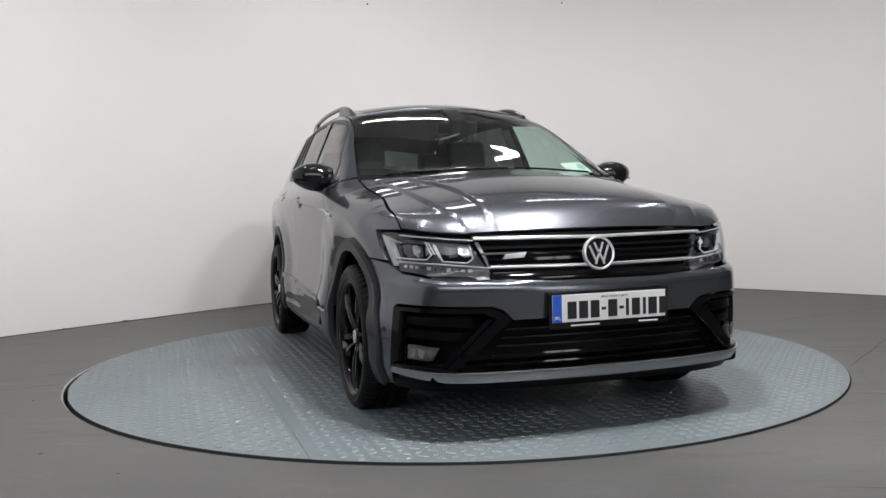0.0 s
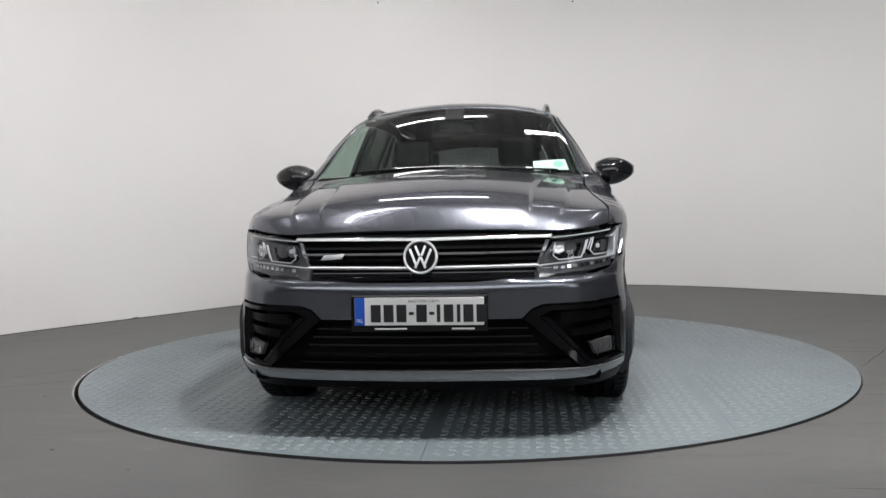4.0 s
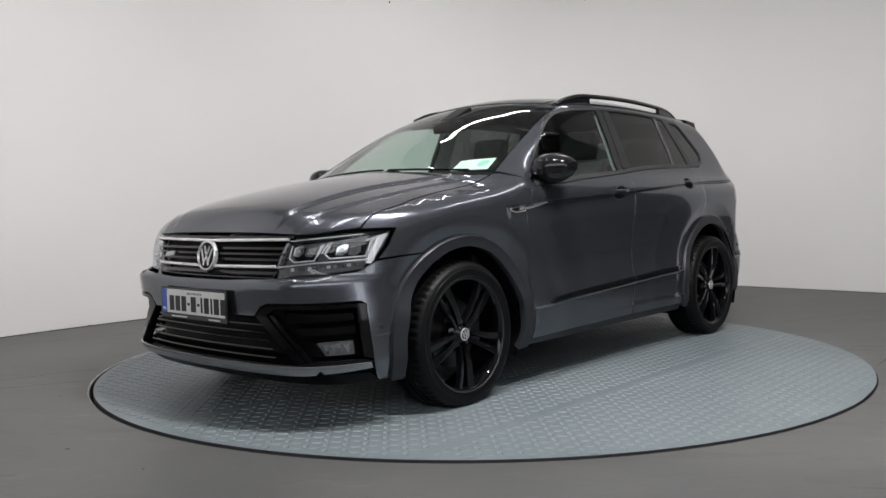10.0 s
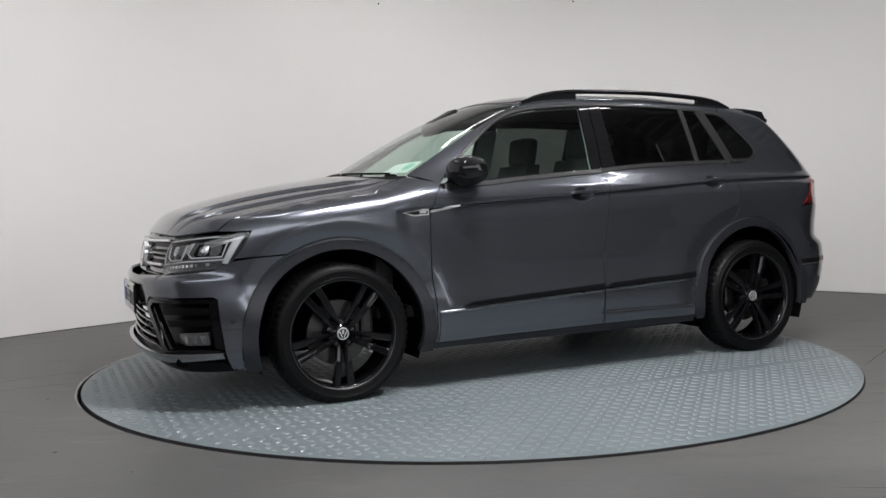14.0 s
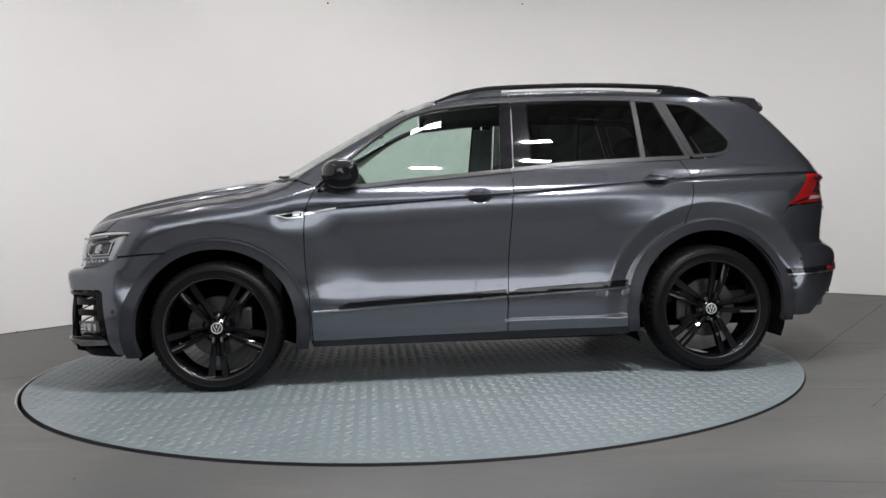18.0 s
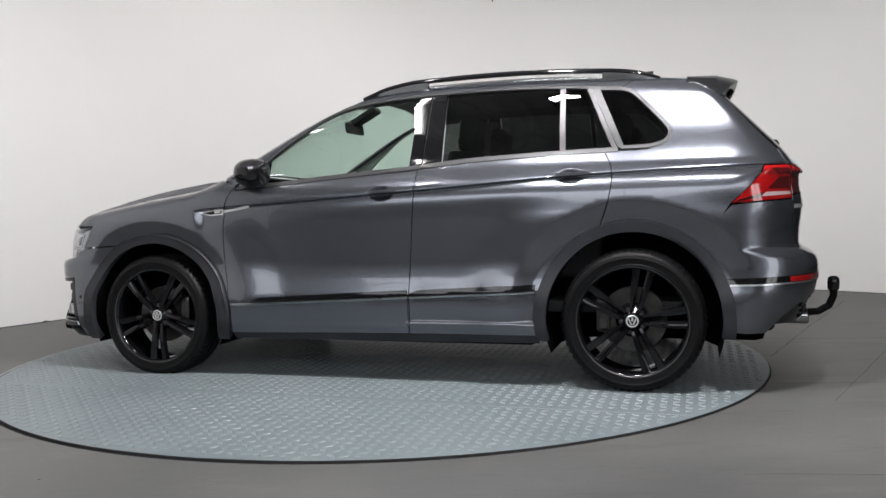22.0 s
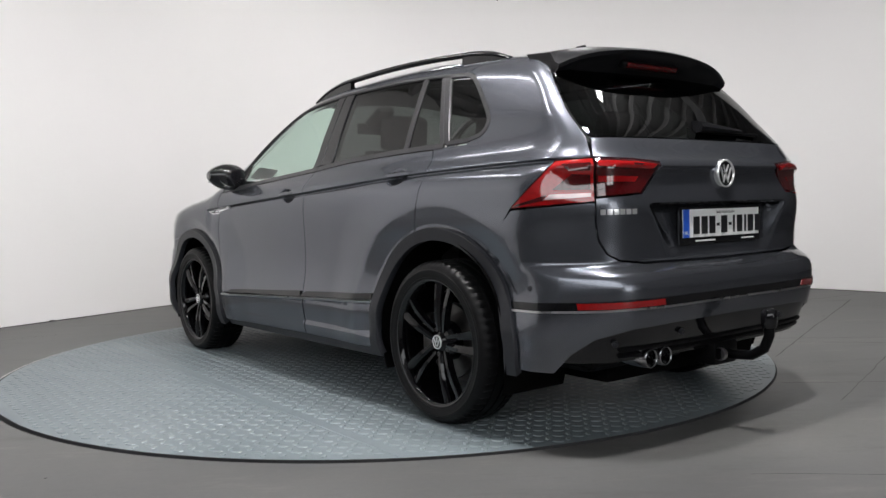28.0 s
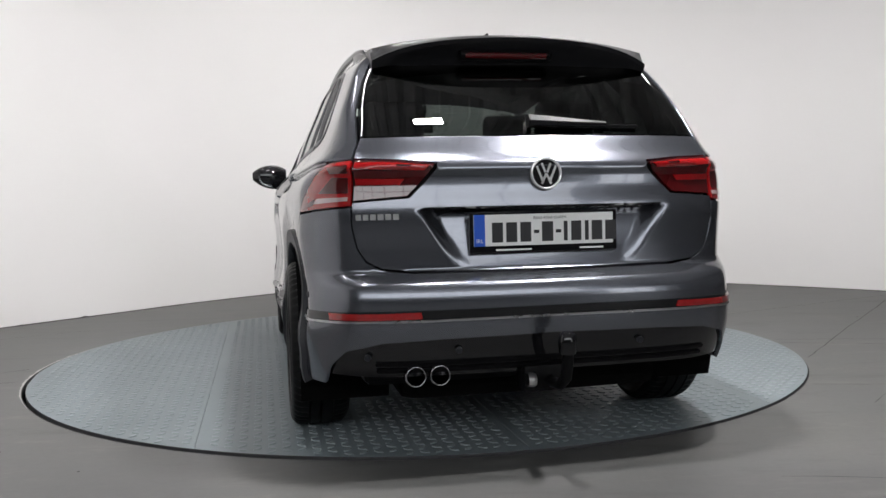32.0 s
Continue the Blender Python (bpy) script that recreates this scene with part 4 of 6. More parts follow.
    bp = [(-0.213, top_at(-0.21) - 0.006), (-0.368, top_at(-0.368) - 0.006), (-0.368, float(BELT(-0.368)) + 0.008), (-0.190, float(BELT(-0.19)) + 0.008)]
    panel("door_post", [("side", [bp[0], ((bp[0][0] - 0.068), bp[1][1] - 0.001), (-0.262, bp[2][1]), bp[3]])], GLOSS_BLACK, front, "gloss black door post", off=0.0, flip=fl)
    panel("door_post", [("side", [((bp[0][0] - 0.072), bp[1][1] - 0.001), bp[1], bp[2], (-0.266, bp[2][1])])], GLOSS_BLACK, rear, "gloss black door post", off=0.0, flip=fl)
    panel("post_strip", [("side", [(-0.972, top_at(-0.972) - 0.008), (-1.000, top_at(-1.0) - 0.008), (-1.012, float(BELT(-1.012)) + 0.010), (-0.986, float(BELT(-0.986)) + 0.010)])], TRIM, rear, off=0.001, gap=0, flip=fl)
    panel("post_strip", [("side", [(-1.108, top_at(-1.105) - 0.008), (-1.130, top_at(-1.13) - 0.008), (-1.268, float(BELT(-1.268)) + 0.010), (-1.244, float(BELT(-1.244)) + 0.010)])], TRIM, rear, off=0.001, gap=0, flip=fl)
    panel("post_strip", [("side", [(-1.132, top_at(-1.13) - 0.008), (-1.156, top_at(-1.155) - 0.008), (-1.302, float(BELT(-1.30)) + 0.012), (-1.272, float(BELT(-1.272)) + 0.010)])], TRIM, car, off=0.001, gap=0, flip=fl)
    # surround: belt strips, top strips, quarter frame
    for door, xa, xb in ((front, 0.775, -0.252), (rear, -0.256, -1.27)):
        panel("belt_strip", [("side", belt_run(xa, xb, 20, 0.012) + belt_run(xb, xa, 20, -0.010))], TRIM, door, "dark satin window trim", off=0.003, gap=0, flip=fl)
    frame_top = [q for q in LIGHT_TOP if q[0] < 0.76]
    panel("window_trim", [("side", frame_top + [(x, z - 0.012) for x, z in frame_top[::-1]])], TRIM, car, "dark satin window trim", off=0.003, gap=0, flip=fl)
    # arch cladding
    f0, f1 = arch_a(HUB_F, CLAD_F_OUT, 0.195, 1), arch_a(HUB_F, CLAD_F_OUT, 0.215, -1)
    ring = arc(*HUB_F, *CLAD_F_OUT, f0, f1) + arc(*HUB_F, *CLAD_F_IN, arch_a(HUB_F, CLAD_F_IN, 0.215, -1), arch_a(HUB_F, CLAD_F_IN, 0.195, 1))
    panel("front_arch_cladding", [("side", ring)], CLADDING, car, "dark grey wheel arch cladding", off=0.018, skirt=0.034, gap=0, res=0.022, flip=fl)
    f0, f1 = arch_a(HUB_R, CLAD_R_OUT, 0.245, 1), arch_a(HUB_R, CLAD_R_OUT, 0.270, -1)
    ring = arc(*HUB_R, *CLAD_R_OUT, f0, f1) + arc(*HUB_R, *CLAD_R_IN, arch_a(HUB_R, CLAD_R_IN, 0.270, -1), arch_a(HUB_R, CLAD_R_IN, 0.245, 1))
    panel("rear_arch_cladding", [("side", ring)], CLADDING, car, "dark grey wheel arch cladding", off=0.018, skirt=0.034, gap=0, res=0.022, flip=fl)
    # arch liners
    for name, hub, rr in (("front_arch_liner", HUB_F, CLAD_F_IN), ("rear_arch_liner", HUB_R, CLAD_R_IN)):
        bm = bmesh.new()
        prof = arc(*hub, rr[0] + 0.012, rr[1] + 0.012, -22, 202, 30)
        o = [bm.verts.new((x, s * 0.862, z)) for x, z in prof]
        i = [bm.verts.new((x, s * 0.52, z)) for x, z in prof]
        for k in range(len(prof) - 1):
            bm.faces.new((o[k], o[k + 1], i[k + 1], i[k]))
        c = bm.verts.new((hub[0], s * 0.52, hub[1]))
        for k in range(len(prof) - 1):
            bm.faces.new((i[k], i[k + 1], c))
        cpart(name, bm, LINER, car, "black wheel arch liner")
    # black inner shell added behind the panels, so the joints look dark
    low = [(1.80, 0.80), (1.5, 0.90), (0.9, 0.98), (0.7, 1.0), (-1.2, 1.10), (-1.85, 1.02), (-1.85, 0.80)] + arc(*HUB_R, 0.50, 0.51, 165, 15, 24) + [(-0.86, 0.40), (-0.85, 0.23), (0.83, 0.22), (0.84, 0.45)] + arc(*HUB_F, 0.51, 0.50, 165, 42, 24)
    panel("inner_side", [("side", low)], LINER, car, off=-0.032, gap=0, skirt=0, flip=fl, res=0.05)
    build_mirror(front, s)
    build_rail(s)


def build_handle(door, x0, z0, ln, s):
    p, g = place("side", [(x0, z0)])
    y = float(p[0][1])
    bm = bmesh.new()
    secs = []
    for k in range(9):
        t = k / 8
        bow = math.sin(math.pi * min(max(t, 0.0), 1.0)) ** 0.5
        h, out = 0.007 + 0.005 * bow, 0.012 + 0.026 * bow
        x = x0 + ln * (0.5 - t)
        z = z0 + 0.010 * (t - 0.5) + 0.006
        secs.append([Vector((x, s * (y + out * c[0]), z + h * c[1])) for c in ((1.0, -0.55), (1.0, 0.45), (0.75, 1.0), (0.25, 1.0), (0.25, -1.0), (0.75, -1.0))])
    loft(bm, secs)
    hd = cpart("door_handle", put_normals_up(bm), PAINT, door, "grey painted pull handle")


def build_mirror(door, s):
    bm = bmesh.new()
    # cap: rounded shell drawn out to the side
    rows = []
    for i in range(13):
        t = i / 12
        y = 0.825 + 0.215 * t
        k = math.sin(math.pi * (0.16 + 0.80 * t)) ** 0.55
        hz, hx = 0.083 * k * (1.0 - 0.12 * t), 0.112 * k
        cx, cz = 0.665 - 0.02 * t, 1.120 + 0.012 * t
        rows.append([Vector((cx + hx * (abs(math.cos(a)) ** 0.8) * math.copysign(1, math.cos(a)) * (1.0 if math.cos(a) > 0 else 0.75), s * y, cz + hz * (abs(math.sin(a)) ** 0.8) * math.copysign(1, math.sin(a)))) for a in [2 * math.pi * j / 20 for j in range(20)]])
    loft(bm, rows)
    m = cpart("door_mirror", put_normals_up(bm), GLOSS_BLACK, door, "gloss black door mirror")
    bm = bmesh.new()
    lathe(bm, [(0.0, 0.0), (1.0, 0.0)], 24, "y")
    bmesh.ops.transform(bm, matrix=Matrix.Translation((0.596, s * 0.918, 1.125)) @ Matrix.Rotation(radians(90 + s * 6), 4, "Z") @ Matrix.Diagonal((0.083, 1, 0.062, 1)), verts=bm.verts)
    part("mirror_glass", bm, SILVER, m, "mirror glass")
    bm = bmesh.new()
    rbox(bm, (0.676, s * 0.955, 1.098), (0.14, 0.10, 0.006), 0.002)
    part("indicator", bm, SATIN_BLACK, m)
    bm = bmesh.new()
    loft(bm, [[Vector((0.70 + dx, s * 0.790, 1.035 + dz)) for dx, dz in ((-0.05, -0.02), (0.05, -0.02), (0.05, 0.02), (-0.05, 0.02))], [Vector((0.69 + dx, s * 0.850, 1.060 + dz)) for dx, dz in ((-0.04, -0.02), (0.04, -0.02), (0.04, 0.03), (-0.04, 0.03))], [Vector((0.675 + dx, s * 0.890, 1.09 + dz)) for dx, dz in ((-0.035, -0.03), (0.035, -0.03), (0.035, 0.03), (-0.035, 0.03))]])
    part("mirror_arm", put_normals_up(bm), GLOSS_BLACK, m)


def build_rail(s):
    """Raised black roof rail: feet at both ends and a clear slot under the bar."""
    bm = bmesh.new()
    secs = []
    top = curve([(-1.47, 1.560), (-1.36, 1.597), (-1.20, 1.616), (-0.70, 1.632), (-0.20, 1.620), (0.00, 1.590), (0.14, 1.540)])
    for x in np.linspace(0.14, -1.47, 34):
        y = float(ROOF_EDGE(x)) - 0.035
        z = float(top(x))
        e = min((0.14 - x) / 0.12, (x + 1.47) / 0.12, 1.0)
        h = 0.010 + 0.004 * e
        secs.append([Vector((x, s * (y + 0.017 * math.cos(a)), z - h + h * math.sin(a))) for a in [2 * math.pi * j / 10 for j in range(10)]])
    loft(bm, secs)
    r = cpart("roof_rail", put_normals_up(bm), GLOSS_BLACK, car, "gloss black raised roof rail")
    for xa, xb in ((0.13, -0.24), (-1.18, -1.46)):
        bm = bmesh.new()
        secs = []
        for x in np.linspace(xa, xb, 10):
            y = float(ROOF_EDGE(x)) - 0.035
            zt = float(top(x)) - 0.012
            zb = float(place("top", [(x, y)])[0][0][2]) - 0.015
            secs.append([Vector((x, s * (y + dy), z)) for dy, z in ((0.014, zb), (0.012, max(zt, zb + 0.004)), (-0.012, max(zt, zb + 0.004)), (-0.014, zb))])
        loft(bm, secs)
        part("rail_foot", put_normals_up(bm), GLOSS_BLACK, r)


for side in (1, -1):
    build_side(side)

# ---- bonnet, windscreen, roof
he = [(x, float(HOOD_EDGE(x))) for x in np.linspace(0.97, HOOD_C[0], 30)]
nose = swap("front", along([(deg(a), z) for a, z in ((40.3, 0.852), (36, 0.843), (31, 0.834), (27.3, 0.829), (18, 0.836), (9, 0.839), (0, 0.839))]), "top")
hood = [(1.125, 0.0), (1.11, 0.25), (1.07, 0.48), (1.01, 0.66)] + he + nose
panel("bonnet", [("top", hood + [(x, -y) for x, y in hood[::-1]])], PAINT, car, "grey metallic bonnet with raised creases", res=0.024, fine=True)
cowl = [(1.115, 0.0), (1.10, 0.25), (1.06, 0.48), (0.995, 0.66), (0.945, 0.735), (0.925, 0.715), (0.975, 0.60), (1.03, 0.42), (1.06, 0.2), (1.068, 0.0)]
panel("cowl", [("top", cowl + [(x, -y) for x, y in cowl[::-1]])], SATIN_BLACK, car, "black plastic cowl under the windscreen", off=-0.012, gap=0)
ws = [(1.066, 0.0), (1.058, 0.2), (1.028, 0.42), (0.973, 0.60), (0.925, 0.722)] + [(x, float(ROOF_EDGE(x)) - 0.004) for x in np.linspace(0.90, 0.17, 14)] + [(0.185, 0.40), (0.205, 0.0)]
panel("windscreen", [("top", ws + [(x, -y) for x, y in ws[::-1]])], SCREEN, car, "clear green-tinted windscreen", off=-0.003, skirt=0.004)
rf = [(0.200, 0.0), (0.180, 0.40), (0.165, 0.605)] + [(x, float(ROOF_EDGE(x)) - 0.003) for x in np.linspace(0.15, -1.60, 20)] + [(-1.64, 0.3), (-1.65, 0.0)]
panel("roof", [("top", rf + [(x, -y) for x, y in rf[::-1]])], PAINT, car, "grey metallic roof")
pano = [(0.196, 0.0), (0.180, 0.35), (0.150, 0.50), (-0.95, 0.50), (-1.0, 0.46), (-1.0, 0.0)]
panel("glass_roof", [("top", pano + [(x, -y) for x, y in pano[::-1]])], GLOSS_BLACK, car, "black glass roof panel", off=0.002, skirt=0.003)

# ---- nose
ft = [(deg(0), 0.636), (deg(10), 0.636), (deg(22.2), 0.648), (deg(34), 0.656), (deg(40.0), 0.671), (deg(44.0), 0.712), (deg(48), 0.723), (deg(55), 0.731)]
edge = [(1.34 + 0.49 * math.sqrt(1 - ((z - HUB_F[1]) / 0.47) ** 2), z) for z in (0.735, 0.70, 0.65, 0.6, 0.5, 0.4, 0.3, 0.20)]
edge = [q for q in swap("side", edge, "front")]
vent = [(deg(43.2), 0.20), (deg(42.8), 0.31), (deg(41.6), 0.535), (deg(40.6), 0.547), (deg(22.5), 0.540), (deg(20.6), 0.524), (deg(18.8), 0.482), (deg(0), 0.482)]
panel("front_bumper", both([("front", ft + edge + vent)]), PAINT, car, "grey metallic front bumper", res=0.022)
for sg in (1, -1):
    panel("bumper_seam", [("front", [(deg(43.3), 0.398), (deg(47.6), 0.404), (deg(47.6), 0.400), (deg(43.3), 0.394)])], INK_LINE, car, off=0.0006, skirt=0.001, gap=0, flip=sg < 0, res=0.02)
back_l = [(deg(0), 0.555), (deg(43), 0.555), (deg(43.5), 0.20), (deg(0), 0.20)]
intake = panel("intake", both([("front", back_l)]), SATIN_BLACK, car, "black lower air intake", off=-0.11, gap=0, skirt=0)
for z in (0.312, 0.345, 0.378, 0.411, 0.444):
    w = 24.5 - (z - 0.27) * 26
    panel("intake_slat", both([("front", [(deg(0), z + 0.0035), (deg(w), z + 0.0035), (deg(w), z - 0.0035), (deg(0), z - 0.0035)])]), GLOSS_BLACK, intake, off=-0.022, skirt=0.014, gap=0)
for sg in (1, -1):
    # side vents: framed blades and a fog lamp
    def vp(pts):
        return [("front", [(deg(a), z) for a, z in pts])]
    frame_o = [(41.6, 0.537), (22.5, 0.532), (20.4, 0.512), (19.2, 0.482), (29.5, 0.278), (42.8, 0.285)]
    loop = [(deg(a), z) for a, z in frame_o] + [(deg(42.8), 0.29), (deg(41.2), 0.30), (deg(30.4), 0.296), (deg(21.8), 0.490), (deg(24.0), 0.515), (deg(40.0), 0.521), (deg(41.1), 0.31), (deg(42.79), 0.30)]
    v = panel("bumper_vent", [("front", loop)], VENT_BLACK, car, "gloss black side vent frame of the bumper", off=-0.001, skirt=0.045, gap=0, flip=sg < 0, res=0.02)
    panel("vent_blade", vp([(39.6, 0.500), (26, 0.496), (25.5, 0.452), (39.9, 0.466)]), SATIN_BLACK, v, off=-0.030, skirt=0.02, flip=sg < 0)
    panel("vent_blade", vp([(40.0, 0.445), (27.5, 0.432), (28.5, 0.398), (40.3, 0.408)]), SATIN_BLACK, v, off=-0.034, skirt=0.02, flip=sg < 0)
    panel("vent_wing", vp([(22.2, 0.488), (23.4, 0.489), (31.6, 0.302), (30.6, 0.302)]), VENT_BLACK, v, off=-0.010, skirt=0.03, gap=0, flip=sg < 0)
    fog = panel("fog_lamp", vp([(39.4, 0.378), (32.4, 0.372), (34.2, 0.322), (39.6, 0.322)]), BUCKET, v, "fog lamp with clear lens", off=-0.030, skirt=0.02, gap=0, flip=sg < 0)
    for a, wd in ((34.2, 0.5), (36.0, 1.0), (38.1, 0.6)):
        panel("reflector_rib", vp([(a + wd, 0.366), (a - wd, 0.362), (a - wd * 0.3 + 0.3, 0.328), (a + wd * 0.5 + 0.3, 0.330)]), SILVER, fog, off=-0.029, skirt=0.004, gap=0, flip=sg < 0, res=0.02)
    panel("fog_lens", vp([(39.5, 0.380), (32.2, 0.374), (34.0, 0.320), (39.7, 0.320)]), LENS, fog, off=-0.016, skirt=0.006, gap=0, flip=sg < 0)
sp = panel("splitter", both([("front", [(deg(0), 0.277), (deg(30), 0.279), (deg(42.3), 0.286), (deg(42.6), 0.262), (deg(30), 0.240), (deg(0), 0.236)])]), SPLIT, car, "light grey painted splitter strip", off=0.006, skirt=0.02, gap=0)
panel("lower_lip", both([("front", [(deg(0), 0.234), (deg(42), 0.236), (deg(44), 0.19), (deg(30), 0.185), (deg(0), 0.188)])]), SATIN_BLACK, car, "black lower lip of the bumper", off=-0.004, skirt=0.05, gap=0)
# grille
gr = [(deg(0), 0.836), (deg(26.9), 0.832), (deg(22.0), 0.650), (deg(0), 0.640)]
grille = panel("grille", both([("front", gr)]), SATIN_BLACK, car, "black radiator grille with bright bars", off=-0.065, skirt=0, gap=0)


def grille_edge(z):
    return 22.0 + (z - 0.650) / 0.182 * 4.9


for z, h, o in ((0.826, 0.012, -0.012), (0.775, 0.012, -0.014), (0.748, 0.010, -0.010), (0.722, 0.012, -0.014), (0.664, 0.016, -0.010)):
    e = grille_edge(z) - 0.3
    panel("grille_bar", both([("front", [(deg(0), z + h / 2), (deg(e + 0.1), z + h / 2), (deg(e), z - h / 2), (deg(0), z - h / 2)])]), GLOSS_BLACK, grille, off=o, skirt=0.03, gap=0)


def rod(name, mode, pts, r, material, parent, label="", off=0.0, flip=False, flat=1.0, segs=8):
    """A rounded bar that runs along the body surface."""
    p, g = place(mode, pts)
    p = p + g * off
    bm = bmesh.new()
    rings = []
    for i in range(len(p)):
        d = Vector(p[min(i + 1, len(p) - 1)] - p[max(i - 1, 0)]).normalized()
        n = Vector(g[i])
        u = d.cross(n).normalized()
        rings.append([Vector(p[i]) + r * (math.cos(2 * math.pi * k / segs) * u + flat * math.sin(2 * math.pi * k / segs) * n) for k in range(segs)])
    if flip:
        rings = [[Vector((v.x, -v.y, v.z)) for v in q] for q in rings]
    loft(bm, rings)
    return cpart(name, put_normals_up(bm), material, parent, label)


for z in (0.804, 0.688):
    e = grille_edge(z) - 0.2
    rod("grille_bar", "front", [(deg(-e + 2 * e * k / 40), z + 0.005 * abs(k / 20 - 1)) for k in range(41)], 0.0075, CHROME, grille, "bright chrome grille bar", off=0.002, flat=0.8)
panel("side_badge", [("front", [(-deg(19.8), 0.744), (-deg(15.6), 0.750), (-deg(16.2), 0.728), (-deg(20.4), 0.724)])], ALU, grille, "small bright badge on the grille", off=0.001, skirt=0.006, gap=0, res=0.02)
# headlamps
for sg in (1, -1):
    def hp(pts):
        return [("front", [(deg(a), z) for a, z in pts])]
    fl = sg < 0
    lamp = panel("headlamp", [("front", LAMP_F)], BUCKET, car, "LED headlamp with clear lens and bright light guides", off=-0.050, skirt=0, gap=0, flip=fl)

    def guide(pts, r=0.0035, off=-0.012, mat=ACRYLIC, name="light_guide"):
        rod(name, "front", along([(deg(a), z) for a, z in pts], 5), r, mat, lamp, off=off, flip=fl, segs=6)
    panel("upper_trim", hp([(27.0, 0.820), (36, 0.836), (46.6, 0.842), (45.6, 0.826), (41.2, 0.818), (36, 0.814), (26.6, 0.803)]), GLOSS_BLACK, lamp, off=-0.016, skirt=0.03, gap=0, flip=fl, res=0.02)
    guide([(26.0, 0.806), (33.0, 0.818), (41.3, 0.830)], 0.0025, -0.010)
    for pts, dark in (([(26.6, 0.785), (25.9, 0.730), (27.0, 0.712), (31.6, 0.720), (33.2, 0.790)], 28.2), ([(35.2, 0.802), (33.8, 0.748), (34.8, 0.728), (41.8, 0.734), (43.0, 0.80)], 38.0)):
        ch = panel("chamber", hp(pts), SATIN_BLACK, lamp, "dark lamp chamber", off=-0.046, skirt=0, gap=0, flip=fl, res=0.02)
        guide(pts, 0.0032)
        cz = 0.762
        for k in range(2):
            a = dark - 1.9 + 2.7 * k
            panel("reflector", hp([(a + 0.2, cz + 0.020), (a + 1.6, cz + 0.030), (a + 2.5, cz + 0.026), (a + 2.3, cz - 0.006), (a + 1.2, cz - 0.026), (a - 0.2, cz - 0.020)]), BUCKET if k else SILVER, ch, "grey reflector", off=-0.030 - 0.006 * k, skirt=0.012, gap=0, flip=fl, res=0.02)
            panel("projector", hp([(a + 1.1 + 0.55 * math.cos(q), cz + 0.004 + 0.011 * math.sin(q)) for q in [math.pi * j / 6 for j in range(12)]]), LENS if k else ACRYLIC, ch, "small round projector lens", off=-0.026 - 0.004 * k, skirt=0.010, gap=0, flip=fl, res=0.02)
    guide([(33.6, 0.792), (32.2, 0.735)], 0.003)
    guide([(34.6, 0.798), (33.2, 0.752)], 0.003)
    guide([(22.8, 0.690), (32.0, 0.709), (42.4, 0.720)], 0.0034, -0.010)
    panel("light_guide", hp([(42.0, 0.806), (45.2, 0.826), (46.6, 0.832), (44.8, 0.770), (42.8, 0.700), (41.8, 0.704), (43.2, 0.770), (44.2, 0.812), (42.0, 0.798)]), ACRYLIC, lamp, "bright outer light guide", off=-0.012, skirt=0.03, gap=0, flip=fl, res=0.02)
    panel("inner_cover", hp([(22.8, 0.684), (25.6, 0.800), (24.9, 0.800), (23.4, 0.735), (22.5, 0.684)]), SPLIT, lamp, off=-0.014, skirt=0.02, gap=0, flip=fl, res=0.02)
    strip_ = panel("diode_strip", hp([(22.9, 0.682), (32, 0.700), (42.0, 0.711), (41.4, 0.680), (34, 0.668), (23.0, 0.657)]), BUCKET, lamp, "dark strip with small diode cells", off=-0.020, skirt=0.02, gap=0, flip=fl, res=0.02)
    for k in range(11):
        a = 26.0 + 1.35 * k
        z = 0.682 + 0.0018 * k
        panel("diode_cell", hp([(a, z + 0.006), (a + 0.8, z + 0.0065), (a + 0.8, z - 0.006), (a, z - 0.0065)]), SILVER if k % 3 else ACRYLIC, strip_, off=-0.018, skirt=0.004, gap=0, flip=fl, res=0.02)
    panel("lens", [("front", LAMP_F)], LENS, lamp, "clear headlamp lens", off=-0.002, skirt=0.0, flip=fl)

# ---- tail
tg = [(deg(0), 1.168), (deg(20), 1.168), (deg(34.8), 1.166), (deg(35.0), 1.12), (deg(34.9), 1.090), (deg(27), 1.083), (deg(20.5), 1.071), (deg(20.4), 1.053), (deg(25.2), 0.951), (deg(34.8), 0.938), (deg(34.8), 0.85), (deg(34.2), 0.78), (deg(32.6), 0.73), (deg(30), 0.704), (deg(25), 0.694), (deg(0), 0.690)]
tailgate = panel("tailgate", both([("rear", tg)]), PAINT, car, "grey metallic tailgate with a plate recess", res=0.014)
rb = [(deg(0), 0.686), (deg(25), 0.690), (deg(30.1), 0.7020), (deg(32.7), 0.7285), (deg(34.3), 0.78), (deg(34.9), 0.85), (deg(34.9), 0.922), (deg(43), 0.912), (deg(50.4), 0.900)]
redge = [(-1.34 - 0.478 * math.sqrt(1 - ((z - HUB_R[1]) / 0.488) ** 2), z) for z in (0.736, 0.70, 0.65, 0.6, 0.5, 0.4, 0.29)]
rlow = [(deg(47), 0.284), (deg(42.5), 0.284), (deg(39.5), 0.36), (deg(35.5), 0.42), (deg(29), 0.452), (deg(20), 0.462), (deg(0), 0.468)]
panel("rear_bumper", both([("rear", rb + swap("side", redge, "rear") + rlow)]), PAINT, car, "grey metallic rear bumper", res=0.022)
strip = [(deg(0), 0.568), (deg(30), 0.566), (deg(51.5), 0.548), (deg(51.2), 0.520), (deg(30), 0.535), (deg(0), 0.538)]
bs = panel("bumper_strip", both([("rear", strip)]), GLOSS_BLACK, car, "gloss black strip across the rear bumper", off=0.004, skirt=0.008, gap=0)
